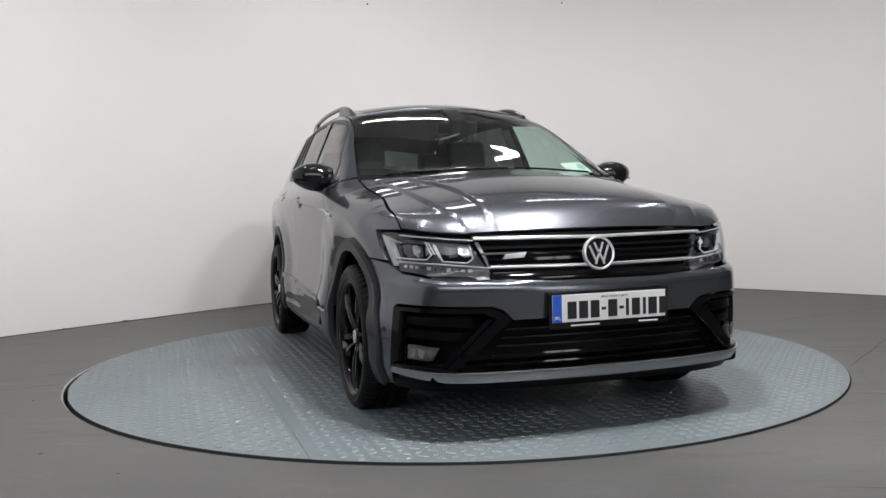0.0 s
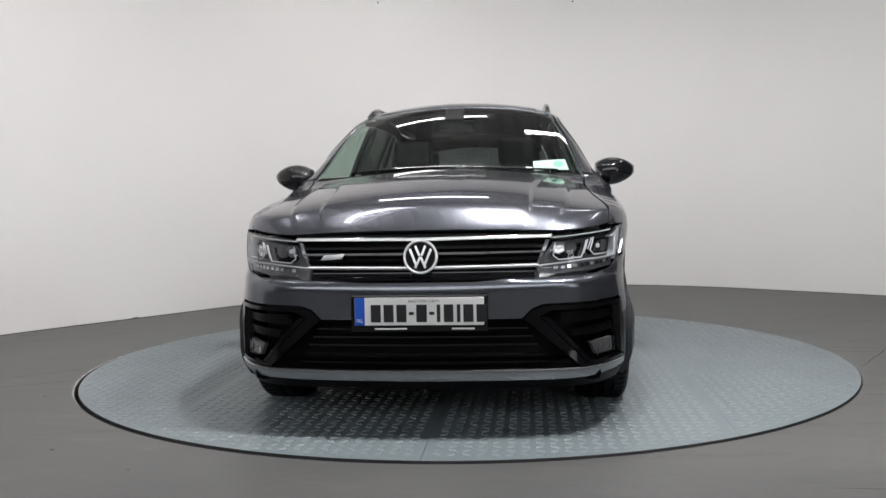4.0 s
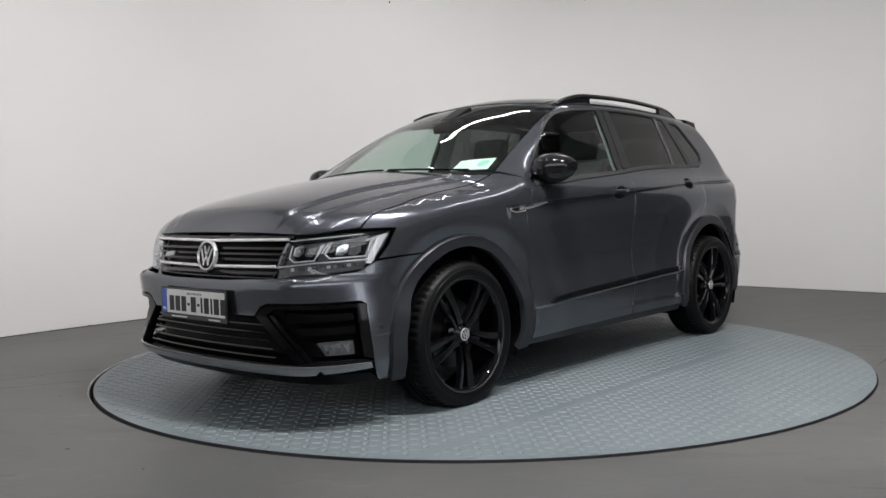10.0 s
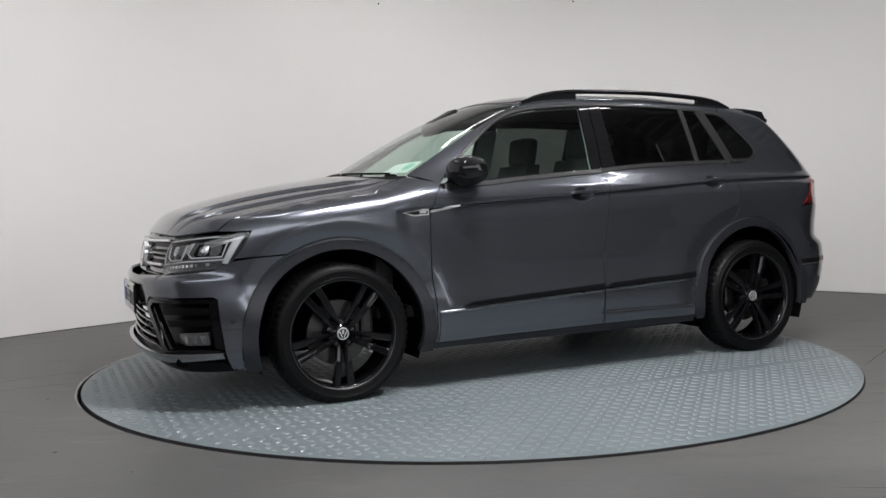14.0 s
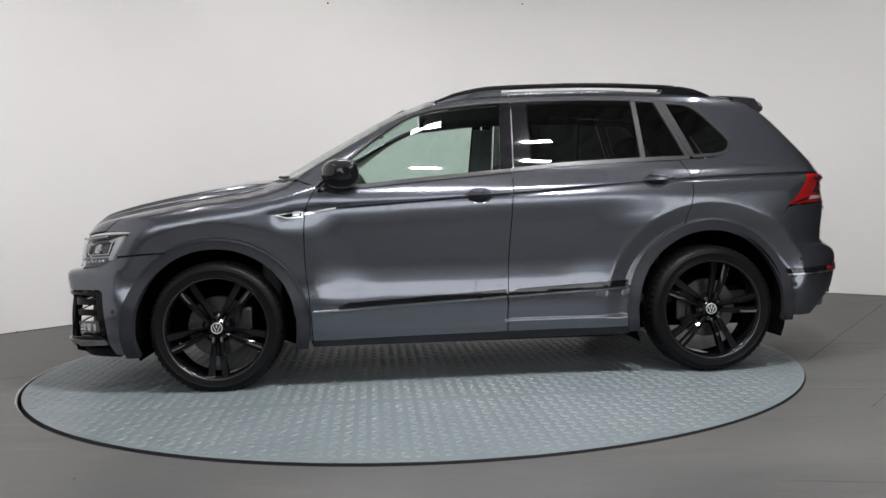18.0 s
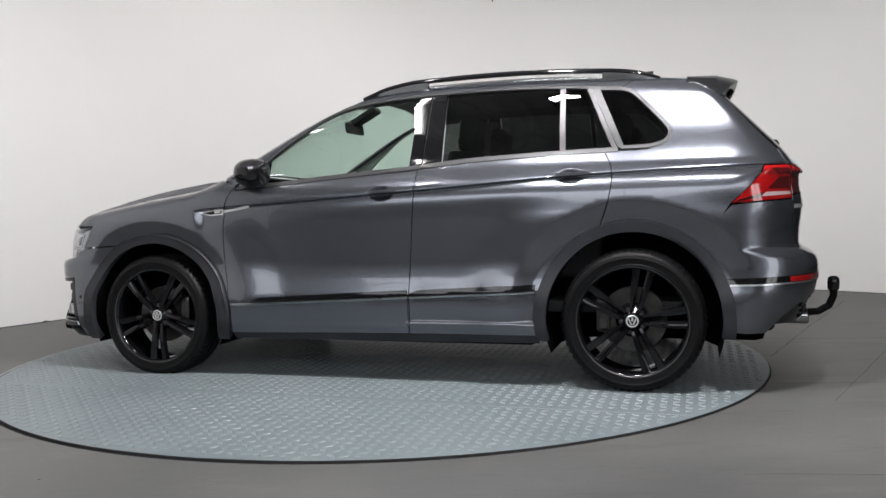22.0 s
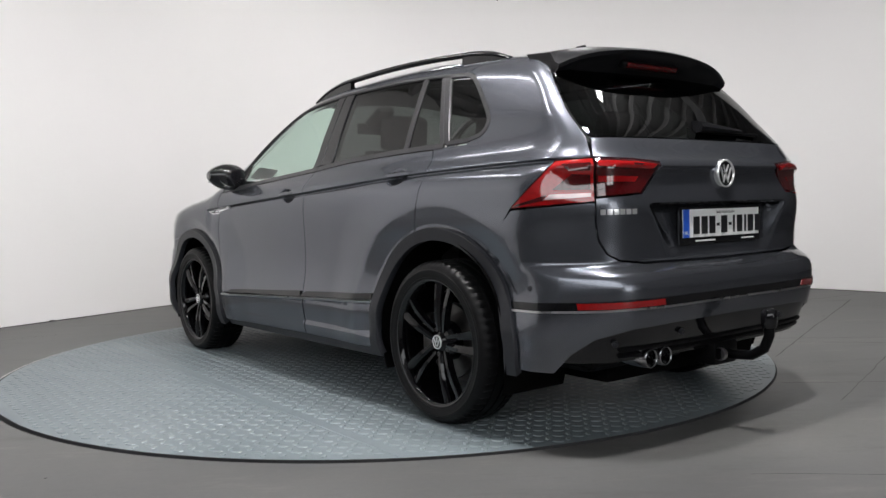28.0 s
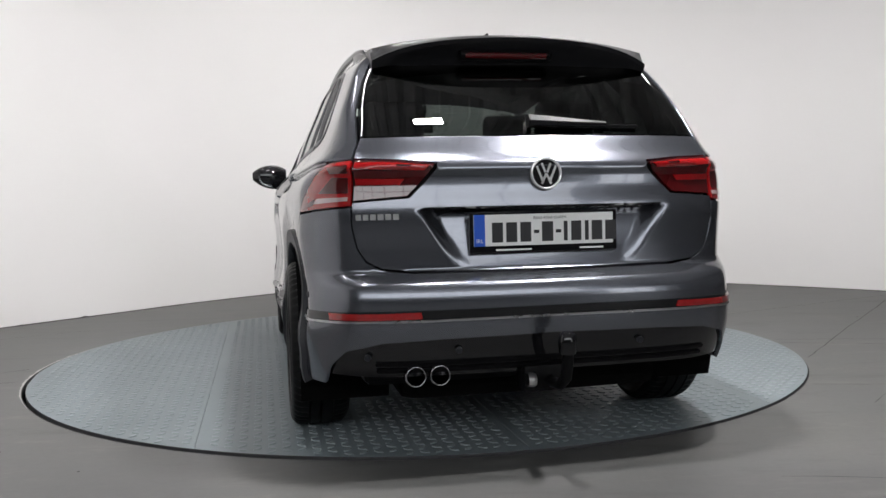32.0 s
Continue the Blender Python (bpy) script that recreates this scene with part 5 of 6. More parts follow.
panel("bright_line", both([("rear", [(deg(0), 0.537), (deg(30), 0.534), (deg(51.2), 0.519), (deg(51.2), 0.511), (deg(30), 0.527), (deg(0), 0.530)])]), ALU, bs, "thin bright trim line", off=0.006, skirt=0.008, gap=0)
dif = panel("diffuser", both([("rear", [(deg(0), 0.470), (deg(20), 0.464), (deg(29), 0.454), (deg(36), 0.42), (deg(40), 0.36), (deg(41.5), 0.322), (deg(32), 0.318), (deg(0), 0.318)])]), GLOSS_BLACK, car, "gloss black lower rear diffuser", off=-0.014, skirt=0.05, gap=0)
for z in (0.345, 0.37):
    panel("diffuser_slat", both([("rear", [(deg(0), z + 0.006), (deg(31), z + 0.006), (deg(31), z - 0.006), (deg(0), z - 0.006)])]), SATIN_BLACK, dif, off=-0.006, skirt=0.02, gap=0)
rg = [(deg(0), 1.170), (deg(20), 1.170), (deg(35.1), 1.169), (deg(38.1), 1.28), (deg(39.9), 1.40), (deg(41.2), 1.50), (deg(0), 1.56)]
panel("rear_window", both([("rear", rg)]), REARGLASS, tailgate, "dark privacy rear window", off=-0.002, skirt=0.006)
for sg in (1, -1):
    fl = sg < 0

    def rp(pts):
        return [("rear", [(deg(a), z) for a, z in pts])]
    lo_ = panel("tail_lamp", [("rear", LAMP_R_OUT)], RED, car, "red rear lamp with bright bars", off=0.001, flip=fl, res=0.02)
    panel("lamp_bar", rp([(35.6, 1.068), (40.6, 1.066), (39.4, 1.040), (35.6, 1.040)]), RED_DARK, lo_, off=0.0025, skirt=0.002, gap=0, flip=fl, res=0.02)
    panel("lamp_bar", rp([(35.6, 1.025), (38.9, 1.028), (42.4, 0.972), (35.6, 0.970)]), RED_DARK, lo_, off=0.0025, skirt=0.002, gap=0, flip=fl, res=0.02)
    panel("lamp_bar", rp([(35.6, 0.957), (42.8, 0.955), (44.0, 0.935), (35.6, 0.944)]), RED_CLEAR, lo_, "pale reversing lamp bar", off=0.0025, skirt=0.002, gap=0, flip=fl, res=0.02)
    panel("lamp_bar", rp([(43.2, 0.955), (49.0, 0.922), (50.2, 0.909), (44.0, 0.932)]), RED_DARK, lo_, off=0.0025, skirt=0.002, gap=0, flip=fl, res=0.02)
    li = panel("tail_lamp", [("rear", LAMP_R_IN)], RED_DARK, tailgate, "dark red rear lamp on the tailgate", off=0.001, flip=fl, res=0.02)
    panel("lamp_bar", rp([(34.2, 1.076), (27, 1.071), (21.6, 1.061), (22.6, 1.045), (34.2, 1.055)]), RED, li, off=0.0025, skirt=0.002, gap=0, flip=fl, res=0.02)
    panel("lamp_bar", rp([(34.2, 1.020), (26.0, 1.016), (26.8, 0.996), (34.2, 0.998)]), RED, li, off=0.0025, skirt=0.002, gap=0, flip=fl, res=0.02)
    panel("reflector", rp([(38.6, 0.556), (38.4, 0.532), (22.6, 0.540), (22.8, 0.562)]), RED, bs, "red rear reflector", off=0.007, skirt=0.006, gap=0, flip=fl)


def build_spoiler():
    bm = bmesh.new()
    secs = []
    n = 25
    for k in range(n):
        y = -0.560 + 1.12 * k / (n - 1)
        e = (abs(y) / 0.56)
        c = 0.17 * y * y
        dr = 0.030 * e ** 6
        xt = -1.862 + 0.075 * e ** 3
        secs.append([Vector(v) for v in ((-1.600, y, 1.596 - c), (-1.74, y, 1.592 - c - dr * 0.3), (xt + 0.02, y, 1.571 - c - dr), (xt, y, 1.561 - c - dr), (xt + 0.004, y, 1.545 - c - dr), (xt + 0.045, y, 1.515 - c - dr), (-1.775 + 0.02 * e, y, 1.452 - 0.6 * c - 0.02 * e), (-1.75, y, 1.450 - 0.6 * c), (-1.64, y, 1.545 - c))])
    loft(bm, secs)
    sp = cpart("roof_spoiler", put_normals_up(bm), SEMI_BLACK, tailgate, "gloss black roof spoiler")
    bm = bmesh.new()
    rbox(bm, (-1.806, 0.040, 1.506), (0.06, 0.37, 0.036), 0.012, 3, Matrix.Rotation(radians(-35), 4, "Y"))
    part("lamp_surround", smooth_all(bm), SATIN_BLACK, sp)
    bm = bmesh.new()
    rbox(bm, (-1.814, 0.040, 1.508), (0.06, 0.33, 0.020), 0.006, 2, Matrix.Rotation(radians(-35), 4, "Y"))
    part("brake_lamp", smooth_all(bm), RED_DARK, sp, "red high-level brake lamp")


build_spoiler()


def roundel(parent, m, r):
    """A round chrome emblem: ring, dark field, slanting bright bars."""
    bm = bmesh.new()
    lathe(bm, [(r * 0.84, 0.006), (r * 0.88, 0.011), (r * 0.96, 0.012), (r, 0.006), (r, -0.01)], 40, "z", m)
    ring = part("emblem", smooth_all(bm), CHROME, parent, "round chrome emblem")
    bm = bmesh.new()
    lathe(bm, [(0, 0.003), (r * 0.86, 0.003)], 32, "z", m)
    part("emblem_field", bm, SATIN_BLACK, ring)
    for cx, cy, t, ln in ((-0.42, -0.02, 68, 1.02), (0.42, -0.02, -68, 1.02), (-0.17, 0.34, 68, 0.62), (0.17, 0.34, -68, 0.62), (-0.15, -0.32, -66, 0.70), (0.15, -0.32, 66, 0.70)):
        bm = bmesh.new()
        rbox(bm, (0, 0, 0), (r * ln, r * 0.14, 0.006), 0.0015, 1)
        t = -t
        bmesh.ops.transform(bm, matrix=m @ Matrix.Translation((cx * r, cy * r, 0.007)) @ Matrix.Rotation(radians(t), 4, "Z"), verts=bm.verts)
        part("emblem_bar", bm, CHROME, ring)


FRONT_AX = Matrix(((0, 0, 1, 0), (1, 0, 0, 0), (0, 1, 0, 0), (0, 0, 0, 1)))
REAR_AX = Matrix(((0, 0, -1, 0), (-1, 0, 0, 0), (0, 1, 0, 0), (0, 0, 0, 1)))
SIDE_L = Matrix(((-1, 0, 0, 0), (0, 0, 1, 0), (0, 1, 0, 0), (0, 0, 0, 1)))
SIDE_R = Matrix(((1, 0, 0, 0), (0, 0, -1, 0), (0, 1, 0, 0), (0, 0, 0, 1)))
roundel(grille, Matrix.Translation((2.160, 0, 0.734)) @ FRONT_AX @ Matrix.Rotation(radians(-8), 4, "X"), 0.072)
roundel(tailgate, Matrix.Translation((-2.160, 0, 1.027)) @ REAR_AX, 0.058)


def number_plate(parent, m, w, h):
    bm = bmesh.new()
    rbox(bm, (0, -0.006, 0), (w + 0.03, h + 0.036, 0.012), 0.004, 2)
    bmesh.ops.transform(bm, matrix=m, verts=bm.verts)
    fr = cpart("plate_holder", bm, GLOSS_BLACK, parent, "black number plate holder")
    bm = bmesh.new()
    rbox(bm, (0, 0.002, 0.0065), (w, h, 0.003), 0.001, 1)
    bmesh.ops.transform(bm, matrix=m, verts=bm.verts)
    part("number_plate", bm, WHITE, fr, "white number plate with plain black bars")
    bm = bmesh.new()
    rbox(bm, (-w / 2 + 0.021, 0.002, 0.0080), (0.040, h, 0.002), 0.0005, 1)
    bmesh.ops.transform(bm, matrix=m, verts=bm.verts)
    part("blue_band", bm, BLUE, fr)
    # dark bars across the plate
    x = -w / 2 + 0.066
    for cw, gap in ((0.040, 0.012), (0.040, 0.012), (0.040, 0.010), (0.020, 0.010), (0.042, 0.010), (0.020, 0.010), (0.014, 0.014), (0.038, 0.014), (0.014, 0.012), (0.040, 0.012), (0.040, 0.0)):
        thin = cw == 0.020
        bm = bmesh.new()
        rbox(bm, (x + cw / 2, -0.006, 0.0090), (cw, 0.012 if thin else 0.070, 0.0012), 0)
        bmesh.ops.transform(bm, matrix=m, verts=bm.verts)
        part("bar", bm, INK, fr)
        x += cw + gap
    words(fr, "BAILE ATHA CLIATH", m @ Matrix.Translation((0.02, h / 2 - 0.013, 0.0092)), 0.0135, INK)
    words(fr, "IRL", m @ Matrix.Translation((-w / 2 + 0.021, -h / 2 + 0.020, 0.0102)), 0.020, WHITE)
    for cx, cw in ((-w * 0.22, 0.13), (w * 0.34, 0.09)):
        bm = bmesh.new()
        rbox(bm, (cx, -h / 2 - 0.012, 0.0078), (cw, 0.006, 0.001), 0)
        bmesh.ops.transform(bm, matrix=m, verts=bm.verts)
        part("holder_bar", bm, WHITE, fr)


def words(parent, text, m, size, material):
    cu = bpy.data.curves.new("lettering", "FONT")
    cu.body, cu.size, cu.align_x, cu.align_y, cu.extrude = text, size, "CENTER", "CENTER", 0.0004
    tmp = bpy.data.objects.new("lettering", cu)
    me = bpy.data.meshes.new_from_object(tmp)
    bpy.data.objects.remove(tmp)
    me.transform(m)
    me.materials.clear()
    part("lettering", me, material, parent)


number_plate(car, Matrix.Translation((2.243, 0, 0.520)) @ FRONT_AX, 0.52, 0.111)
number_plate(tailgate, Matrix.Translation((-2.145, 0.005, 0.828)) @ REAR_AX, 0.52, 0.111)
panel("plate_lip", both([("rear", [(deg(0), 0.916), (deg(22.8), 0.914), (deg(22.2), 0.902), (deg(0), 0.903)])]), GLOSS_BLACK, tailgate, "gloss black tailgate handle lip", off=0.006, skirt=0.03, gap=0)
for k in range(6):
    a = 34.0 - 1.25 * k
    panel("name_bar", [("rear", [(deg(a), 0.896), (deg(a - 0.95), 0.896), (deg(a - 0.95), 0.876), (deg(a), 0.876)])], CHROME, tailgate, "small chrome bar", off=0.003, skirt=0.004, gap=0, res=0.02)


# ---- underside, tow bar, exhaust, wipers, aerial
def build_under():
    bm = bmesh.new()
    rbox(bm, (0.0, 0, 0.27), (1.7, 1.60, 0.14), 0.03)
    rbox(bm, (0.0, 0, 0.30), (3.95, 1.02, 0.20), 0.05)
    rbox(bm, (1.93, 0, 0.255), (0.36, 1.46, 0.08), 0.03)
    rbox(bm, (-1.94, 0, 0.37), (0.24, 1.06, 0.09), 0.03)
    cpart("underside", bm, LINER, car, "dark underside of the car")
    bm = bmesh.new()
    tube(bm, [(-0.6, 0.36, 0.24), (-1.6, 0.42, 0.26), (-1.95, 0.44, 0.31)], 0.03, 10)
    rbox(bm, (-1.90, 0.35, 0.325), (0.22, 0.60, 0.11), 0.05, 3)
    ex = cpart("exhaust", bm, SATIN_BLACK, car, "exhaust with twin chrome tailpipes")
    for y in (0.484, 0.398):
        bm = bmesh.new()
        lathe(bm, [(0.031, -1.98), (0.035, -1.99), (0.037, -2.165), (0.034, -2.172), (0.031, -2.165), (0.030, -1.985)], 28, "y", Matrix.Translation((0, y, 0.331)) @ Matrix(((0, 1, 0, 0), (1, 0, 0, 0), (0, 0, 1, 0), (0, 0, 0, 1))))
        part("tailpipe", smooth_all(bm), TRIM_BRIGHT, ex, "round chrome tailpipe")
    bm = bmesh.new()
    path = [(-2.12, 0.0, 0.300), (-2.20, 0.0, 0.290), (-2.28, 0.0, 0.297), (-2.335, 0.0, 0.330), (-2.357, 0.0, 0.385), (-2.357, 0.0, 0.43)]
    sm = []
    for i in range(len(path) - 1):
        a, b = Vector(path[i]), Vector(path[i + 1])
        sm += [a.lerp(b, k / 4) for k in range(4)]
    tube(bm, sm + [Vector(path[-1])], 0.020, 12)
    rbox(bm, (-2.13, 0.02, 0.30), (0.10, 0.16, 0.10), 0.02)
    tb = cpart("tow_bar", put_normals_up(bm), SATIN_BLACK, car, "black swan-neck tow bar")
    bm = bmesh.new()
    lathe(bm, [(0.026, 0.415), (0.030, 0.425), (0.032, 0.46), (0.028, 0.482), (0.016, 0.492), (0, 0.494)], 20, "z", Matrix.Translation((-2.357, 0, 0)))
    part("ball_cap", smooth_all(bm), GLOSS_BLACK, tb, "black tow ball cap")
    bm = bmesh.new()
    lathe(bm, [(0, 0.0), (0.022, 0.0), (0.026, 0.01), (0.026, 0.03)], 16, "y", Matrix.Translation((-2.19, 0.06, 0.30)))
    part("tow_socket", bm, ALU, tb)
    # aerial fin
    bm = bmesh.new()
    loft(bm, [[Vector((x, dy, z)) for x, dy, z in ((-1.30 - 0.055 * t, -0.022 * (1 - t) - 0.002, 1.600 + 0.066 * t), (-1.40 - 0.012 * t, -0.026 * (1 - t) - 0.002, 1.600 + 0.066 * t), (-1.40 - 0.012 * t, 0.026 * (1 - t) + 0.002, 1.600 + 0.066 * t), (-1.30 - 0.055 * t, 0.022 * (1 - t) + 0.002, 1.600 + 0.066 * t))] for t in (0, 0.35, 0.7, 1)])
    cpart("aerial", bm, SATIN_BLACK, car, "black shark-fin aerial")
    # rear wiper
    bm = bmesh.new()
    secs = []
    for k in range(8):
        t = k / 7
        y = 0.03 - 0.30 * t
        h = 0.026 * (1 - 0.65 * t)
        x = float(place("rear", [(ARC * y, 1.222 - 0.012 * t)])[0][0][0]) - 0.006
        secs.append([Vector((x + dx, y, 1.224 - 0.012 * t + dz)) for dx, dz in ((0.0, -h), (-0.040 * (1 - 0.4 * t), -h * 0.8), (-0.046 * (1 - 0.4 * t), 0.0), (-0.034 * (1 - 0.4 * t), h * 0.8), (0.01, h))])
    loft(bm, secs)
    wp = cpart("rear_wiper", put_normals_up(bm), SEMI_BLACK, tailgate, "black rear wiper")
    bm = bmesh.new()
    rbox(bm, (float(place("rear", [(ARC * -0.23, 1.202)])[0][0][0]) - 0.006, -0.23, 1.202), (0.014, 0.34, 0.012), 0.003)
    part("wiper_blade", bm, SATIN_BLACK, wp)
    # front wipers
    for y0, y1 in ((-0.52, 0.06), (0.10, 0.60)):
        bm = bmesh.new()
        pts = [place("top", [(1.070 - 0.16 * (y / 0.75) ** 2, y)])[0][0] + np.array((0.0, 0, 0.002)) for y in np.linspace(y0, y1, 8)]
        tube(bm, [tuple(p) for p in pts], 0.006, 6)
        cpart("windscreen_wiper", bm, SATIN_BLACK, car, "black windscreen wiper")
    # parking sensors
    for mode, uv in (("front", (deg(44.6), 0.435)), ("front", (-deg(44.6), 0.435)), ("rear", (deg(46.8), 0.605)), ("rear", (deg(17), 0.42)), ("rear", (-deg(17), 0.42)), ("rear", (deg(32), 0.40))):
        p, g = place(mode, [uv])
        bm = bmesh.new()
        q = Vector(g[0]).to_track_quat("Z", "Y").to_matrix().to_4x4()
        lathe(bm, [(0, 0.003), (0.009, 0.003), (0.0115, 0.001), (0.0115, -0.01)], 14, "z", Matrix.Translation(p[0]) @ q)
        cpart("parking_sensor", bm, CLADDING, car)


build_under()


# ---- wheels
def build_wheel(hub, s, name):
    R = 0.349
    y0 = s * 0.777
    bm = bmesh.new()
    segs = 180
    prof = [(0.256, 0.090), (0.262, 0.103), (0.270, 0.1100), (0.273, 0.1150), (0.278, 0.1160), (0.280, 0.1140), (0.292, 0.1165), (0.304, 0.1165), (0.306, 0.1180), (0.311, 0.1175), (0.313, 0.1150), (0.323, 0.1130), (0.332, 0.106), (0.342, 0.095), (0.3475, 0.080), (R, 0.055), (R, 0.050), (R - 0.007, 0.049), (R - 0.007, 0.043), (R, 0.042), (R, 0.006), (R - 0.007, 0.005), (R - 0.007, -0.005)]
    prof = prof + [(r, -h) for r, h in prof[::-1]]
    rings = []
    for k in range(segs):
        a = 2 * math.pi * k / segs
        ring = []
        for i, (r, h) in enumerate(prof):
            rr = r
            if r > 0.338 and abs(h) > 0.05 and k % 3 == 0:
                rr = r - 0.008
            z = hub[1] + rr * math.sin(a)
            ring.append(bm.verts.new((hub[0] + rr * math.cos(a), y0 + s * h, max(z, -0.001))))
        rings.append(ring)
    for k in range(segs):
        p, q = rings[k], rings[(k + 1) % segs]
        for i in range(len(prof) - 1):
            bm.faces.new((p[i], q[i], q[i + 1], p[i + 1]))
    tyre_bm = put_normals_up(bm)
    m = Matrix.Translation((hub[0], y0, hub[1])) @ (Matrix.Identity(4) if s > 0 else Matrix.Rotation(math.pi, 4, "Z"))
    bm = bmesh.new()
    lathe(bm, [(0.256, -0.09), (0.254, 0.02), (0.250, 0.060), (0.255, 0.088), (0.2615, 0.1075), (0.2665, 0.1085), (0.2685, 0.103), (0.267, 0.092)], 64, "y", m)
    w = cpart(name, smooth_all(bm), RIM_BLACK, car, "gloss black alloy wheel with five twin spokes")
    part("tyre", tyre_bm, RUBBER, w, "black road tyre")
    bm = bmesh.new()
    lathe(bm, [(0.2665, 0.1085), (0.2685, 0.1100), (0.2705, 0.1115)], 64, "y", m)
    part("rim_lip", smooth_all(bm), TRIM, w)
    # spokes
    for k in range(5):
        base = (270 if hub[0] > 0 else 175) + 72 * k
        for d in (-1, 1):
            bm = bmesh.new()
            secs = []
            for t in (0.0, 0.15, 0.4, 0.7, 0.9, 1.0):
                r = 0.048 + t * 0.209
                off = d * (0.016 + 0.022 * t)
                half = 0.011 + 0.010 * t
                yy = 0.080 + 0.010 * math.sin(math.pi * min(t * 1.1, 1)) + 0.016 * t
                th = 0.034 - 0.008 * t
                o = []
                for lx, ly in ((-half, -th), (half, -th), (half, -0.010), (half * 0.55 + d * 0.004, 0.0), (-half * 0.55 + d * 0.004, 0.0), (-half, -0.010)):
                    o.append(Vector((r, yy + ly, off + lx)))
                secs.append(o)
            loft(bm, secs)
            bmesh.ops.transform(bm, matrix=m @ Matrix.Rotation(radians(-base if s > 0 else -base), 4, "Y"), verts=bm.verts)
            part("spoke", put_normals_up(bm), RIM_BLACK, w)
        bm = bmesh.new()
        a = radians(base + 36)
        lathe(bm, [(0, 0.076), (0.008, 0.076), (0.0110, 0.072), (0.0110, 0.05)], 10, "y", m @ Matrix.Translation((0.056 * math.cos(a), 0, 0.056 * math.sin(a))))
        part("wheel_bolt", bm, STEEL, w)
    bm = bmesh.new()
    lathe(bm, [(0.0, 0.088), (0.030, 0.088), (0.036, 0.084), (0.040, 0.074), (0.075, 0.066), (0.085, 0.040), (0.085, 0.0)], 32, "y", m)
    part("hub", smooth_all(bm), RIM_BLACK, w)
    bm = bmesh.new()
    lathe(bm, [(0.0, 0.0905), (0.024, 0.0905)], 28, "y", m)
    cap = part("hub_cap", bm, SATIN_BLACK, w, "hub cap with a chrome ring")
    bm = bmesh.new()
    lathe(bm, [(0.024, 0.0895), (0.025, 0.0925), (0.029, 0.0925), (0.0305, 0.088)], 28, "y", m)
    part("cap_ring", smooth_all(bm), CHROME, cap)
    for dx, t in ((-0.011, 66), (0.011, -66), (0.0, 66), (0.0, -66)):
        bm = bmesh.new()
        rbox(bm, (0, 0, 0), (0.034 if dx else 0.020, 0.002, 0.0055), 0)
        bmesh.ops.transform(bm, matrix=m @ Matrix.Translation((dx, 0.0915, -0.002 if dx else 0.010)) @ Matrix.Rotation(radians(t), 4, "Y"), verts=bm.verts)
        part("cap_bar", bm, CHROME, cap)
    bm = bmesh.new()
    lathe(bm, [(0.06, -0.02), (0.06, 0.012), (0.160, 0.012), (0.162, 0.009), (0.162, -0.012), (0.06, -0.012)], 48, "y", m)
    part("brake_disc", bm, STEEL, w, "steel brake disc")
    bm = bmesh.new()
    sx = 1 if hub[0] < 0 else -1
    rbox(bm, (sx * 0.145, 0.0, 0.02), (0.07, 0.075, 0.17), 0.02)
    bmesh.ops.transform(bm, matrix=m if s > 0 else m @ Matrix.Rotation(math.pi, 4, "Z"), verts=bm.verts)
    part("brake_caliper", bm, STEEL, w)


for s in (1, -1):
    build_wheel(HUB_F, s, "front_wheel")
    build_wheel(HUB_R, s, "rear_wheel")


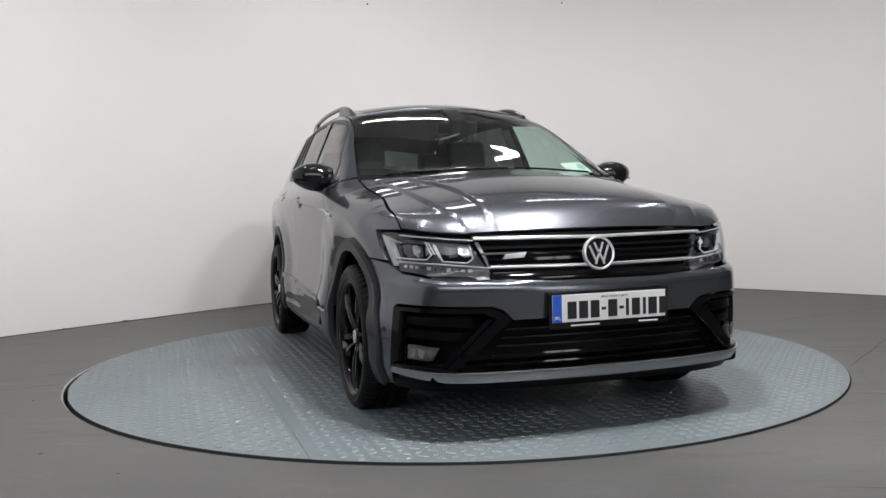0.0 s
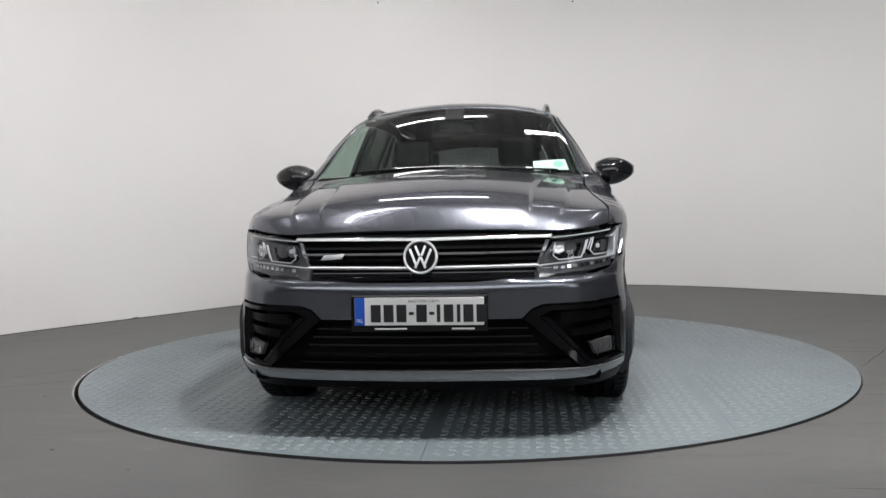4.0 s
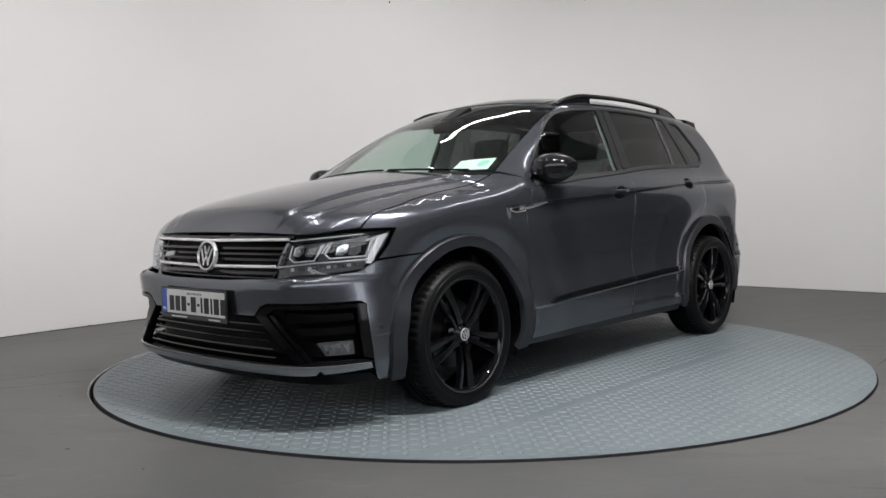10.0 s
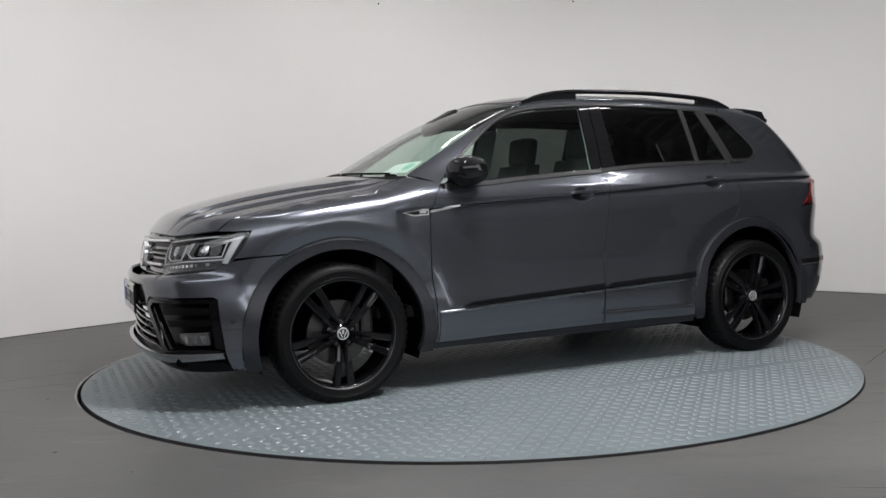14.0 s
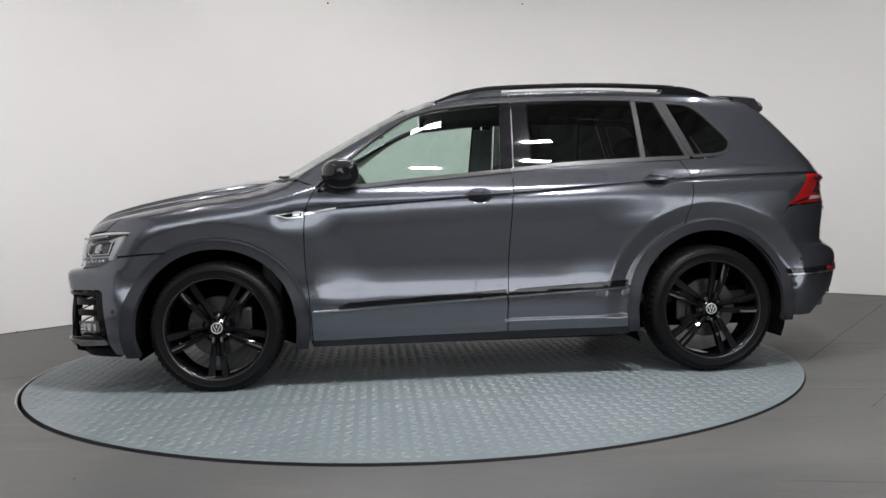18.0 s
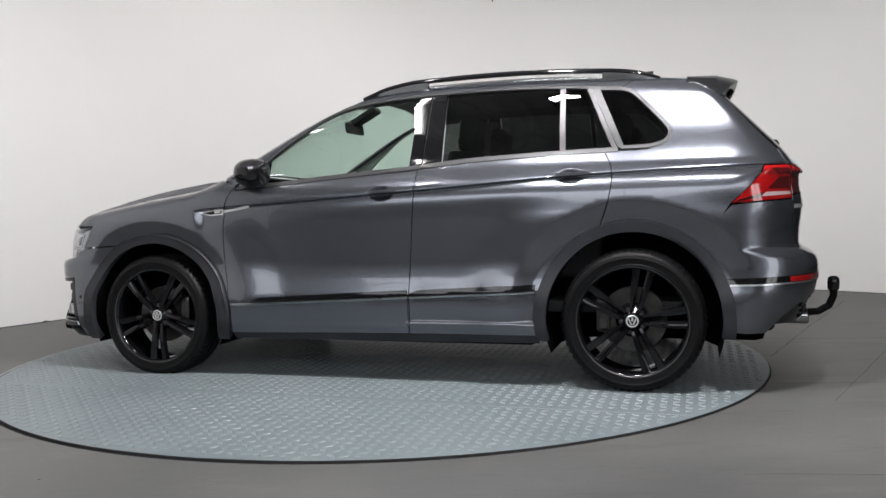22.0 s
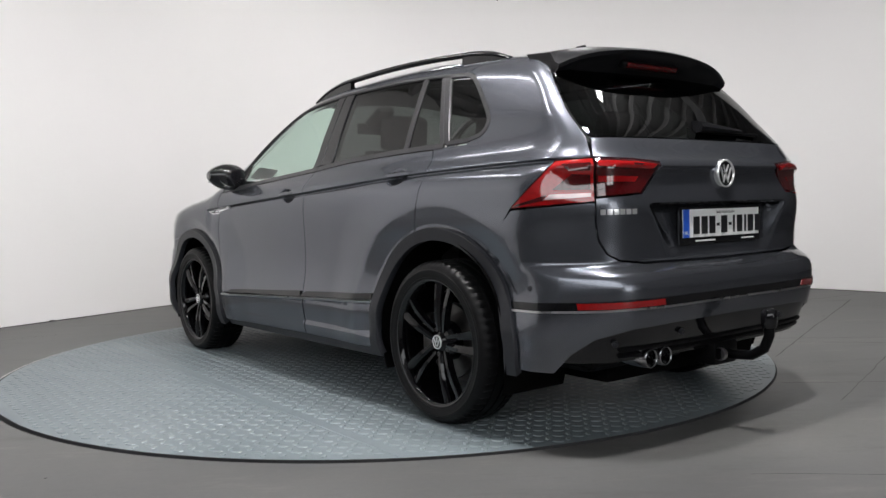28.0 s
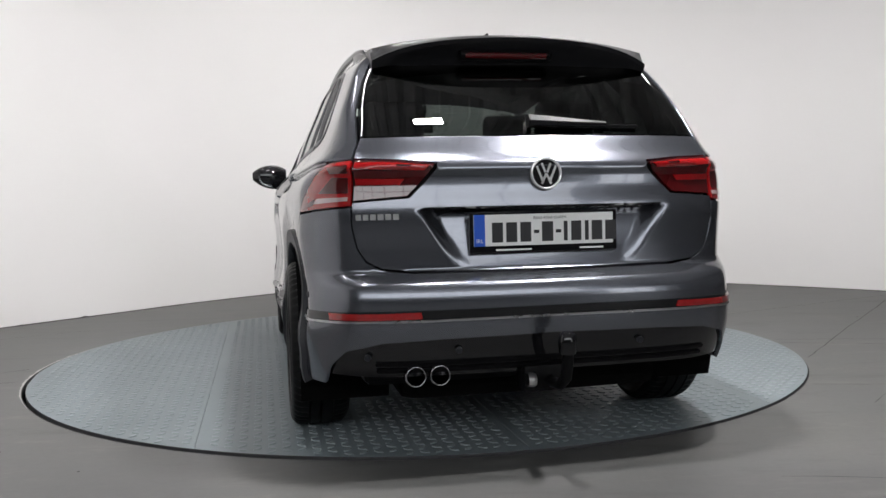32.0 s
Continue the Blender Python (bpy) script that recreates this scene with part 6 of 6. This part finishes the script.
# ---- cabin
def build_cabin():
    bm = bmesh.new()
    rbox(bm, (-0.35, 0, 0.40), (2.6, 1.50, 0.06), 0.01)
    rbox(bm, (1.06, 0, 0.68), (0.10, 1.46, 0.62), 0.02)
    rbox(bm, (-1.75, 0, 0.75), (0.30, 1.24, 0.10), 0.02)
    cpart("cabin_floor", bm, CABIN, car, "dark cabin floor and bulkhead")
    # headlining
    hl = [(0.16, 0.0), (0.14, 0.50), (-0.5, 0.52), (-1.55, 0.48), (-1.58, 0.0)]
    panel("headlining", [("top", hl + [(x, -y) for x, y in hl[::-1]])], CABIN, car, "dark headlining", off=-0.045, skirt=0, gap=0)
    # dashboard
    bm = bmesh.new()
    secs = []
    for y in np.linspace(-0.72, 0.72, 13):
        k = 1 - 0.12 * (abs(y) / 0.72) ** 3
        secs.append([Vector(v) for v in ((1.02 * k, y, 0.80), (1.02 * k, y, 1.075), (0.86, y, 1.088), (0.72, y, 1.070), (0.66, y, 1.02), (0.70, y, 0.80))])
    loft(bm, secs)
    db = cpart("dashboard", put_normals_up(bm), CABIN, car, "dark moulded dashboard")
    bm = bmesh.new()
    rbox(bm, (0.72, -0.37, 1.085), (0.16, 0.36, 0.05), 0.022, 3)
    part("instrument_hood", smooth_all(bm), CABIN, db)
    bm = bmesh.new()
    rbox(bm, (0.75, 0.0, 1.079), (0.12, 0.14, 0.03), 0.01, 2)
    part("centre_vent", bm, SATIN_BLACK, db)
    # steering wheel
    bm = bmesh.new()
    m = Matrix.Translation((0.50, -0.37, 1.00)) @ Matrix.Rotation(radians(-62), 4, "Y")
    ring = [m @ Vector((0.185 * math.cos(a), 0.185 * math.sin(a), 0)) for a in [2 * math.pi * k / 32 for k in range(33)]]
    tube(bm, ring, 0.016, 8, False)
    st = cpart("steering_wheel", bm, SATIN_BLACK, car, "black steering wheel")
    bm = bmesh.new()
    rbox(bm, (0, 0, -0.01), (0.36, 0.06, 0.02), 0.008, 2)
    rbox(bm, (0, 0, -0.01), (0.14, 0.15, 0.04), 0.015, 2)
    bmesh.ops.transform(bm, matrix=m @ Matrix.Rotation(radians(90), 4, "Z"), verts=bm.verts)
    part("wheel_spoke", bm, CABIN, st)
    # seats
    for x, y, w, nm in ((-0.12, -0.37, 0.52, "front_seat"), (-0.12, 0.37, 0.52, "front_seat"), (-0.95, 0.0, 1.26, "rear_seat")):
        bm = bmesh.new()
        secs = []
        for t in np.linspace(0, 1, 9):
            hw = w / 2 * (0.98 - 0.16 * t ** 3)
            z = 0.58 + 0.64 * t
            xx = x - 0.13 - 0.155 * t
            th = 0.075 - 0.02 * t
            secs.append([Vector((xx + th * a, y + hw * b, z)) for a, b in ((1.0, -0.9), (0.75, -0.6), (0.65, 0), (0.75, 0.6), (1.0, 0.9), (0.6, 1.0), (-0.7, 0.96), (-1, 0.7), (-1, -0.7), (-0.7, -0.96), (0.6, -1.0))])
        loft(bm, secs)
        seat = cpart(nm, put_normals_up(bm), CLOTH, car, "dark grey cloth seat")
        bm = bmesh.new()
        rbox(bm, (x + 0.12, y, 0.60), (0.52, w * 0.97, 0.14), 0.05, 3)
        part("seat_cushion", smooth_all(bm), CLOTH, seat)
        for hy in ((y,) if w < 1 else (-0.40, 0.40)):
            bm = bmesh.new()
            rbox(bm, (x - 0.310, hy, 1.315 if w < 1 else 1.29), (0.10, 0.27, 0.19), 0.045, 3, Matrix.Rotation(radians(-8), 4, "Y"))
            part("headrest", smooth_all(bm), CLOTH, seat)
            bm = bmesh.new()
            for dy in (-0.06, 0.06):
                tube(bm, [(x - 0.295, hy + dy, 1.18), (x - 0.305, hy + dy, 1.26)], 0.007, 8)
            part("headrest_post", bm, ALU, seat)
    # inner pillar trims
    for s in (1, -1):
        a = [(x, z - 0.004) for x, z in LIGHT_TOP if x > 0.05]
        b = [q for q in roof_line if q[0] > 0.05]
        panel("pillar_trim", [("side", b + a[::-1])], PALE_TRIM, car, "pale windscreen pillar trim", off=-0.030, skirt=0, gap=0.004, flip=s < 0)
        panel("post_trim", [("side", [(-0.225, 1.50), (-0.36, 1.50), (-0.365, 1.14), (-0.20, 1.14)])], PALE_TRIM, car, "pale door post trim", off=-0.035, skirt=0, gap=0, flip=s < 0)
        panel("rail_trim", [("side", [(0.15, 1.555), (0.15, 1.49), (-0.24, 1.522), (-0.62, 1.53), (-0.93, 1.525), (-1.28, 1.50), (-1.40, 1.53), (-0.9, 1.575), (-0.3, 1.585)])], CABIN, car, "dark roof rail lining", off=-0.034, skirt=0, gap=0, flip=s < 0)
        panel("door_card", [("side", belt_run(0.74, -1.25, 20, -0.004) + [(-1.25, 0.88), (-0.84, 0.80), (-0.84, 0.60), (0.74, 0.60)])], CABIN, car, "dark inner door lining", off=-0.055, skirt=0.0, gap=0, flip=s < 0, res=0.05)
        panel("rear_pillar_trim", [("side", [(-1.32, 1.50), (-1.56, 1.30), (-1.55, 1.20), (-1.75, 1.12), (-1.92, 1.12), (-1.66, 1.47), (-1.5, 1.52)])], CABIN, car, "dark rear pillar lining", off=-0.040, skirt=0, gap=0, flip=s < 0)
        panel("load_lining", [("side", [(-1.25, 1.17), (-1.95, 1.13), (-1.95, 0.90), (-1.25, 0.90)])], CABIN, car, "dark load bay lining", off=-0.06, skirt=0, gap=0, flip=s < 0, res=0.05)
    # driving mirror and camera housing
    bm = bmesh.new()
    rbox(bm, (0.44, 0.0, 1.425), (0.03, 0.25, 0.07), 0.015, 3, Matrix.Rotation(radians(8), 4, "Y"))
    mr = cpart("driving_mirror", smooth_all(bm), SATIN_BLACK, car, "black driving mirror behind the windscreen")
    bm = bmesh.new()
    rbox(bm, (0.37, 0.0, 1.492), (0.20, 0.12, 0.04), 0.015, 2, Matrix.Rotation(radians(28), 4, "Y"))
    part("mirror_base", bm, SATIN_BLACK, mr)
    # paper disc holder behind the screen
    panel("windscreen_sticker", [("top", [(0.985, 0.480), (0.905, 0.668), (0.800, 0.650), (0.885, 0.470)])], WHITE, car, "white paper permit behind the windscreen with a green mark", off=-0.016, skirt=0.001, gap=0, res=0.02)
    panel("sticker_mark", [("top", [(0.868 + 0.034 * math.cos(a) - 0.010 * math.sin(a), 0.612 + 0.028 * math.sin(a)) for a in [2 * math.pi * k / 16 for k in range(16)]])], GREEN, car, "pale green printed mark", off=-0.0145, skirt=0.0005, gap=0, res=0.02)


build_cabin()


# ---------------------------------------------------------------- turning
def motions():
    """The turntable turns steadily and carries the car with it."""
    rows = [(t, pose(0, 0, 0, 0, 0, -70.837 - 5.901 * t)) for t in range(33)]
    walk(car, rows)
    walk(turntable, rows)


motions()
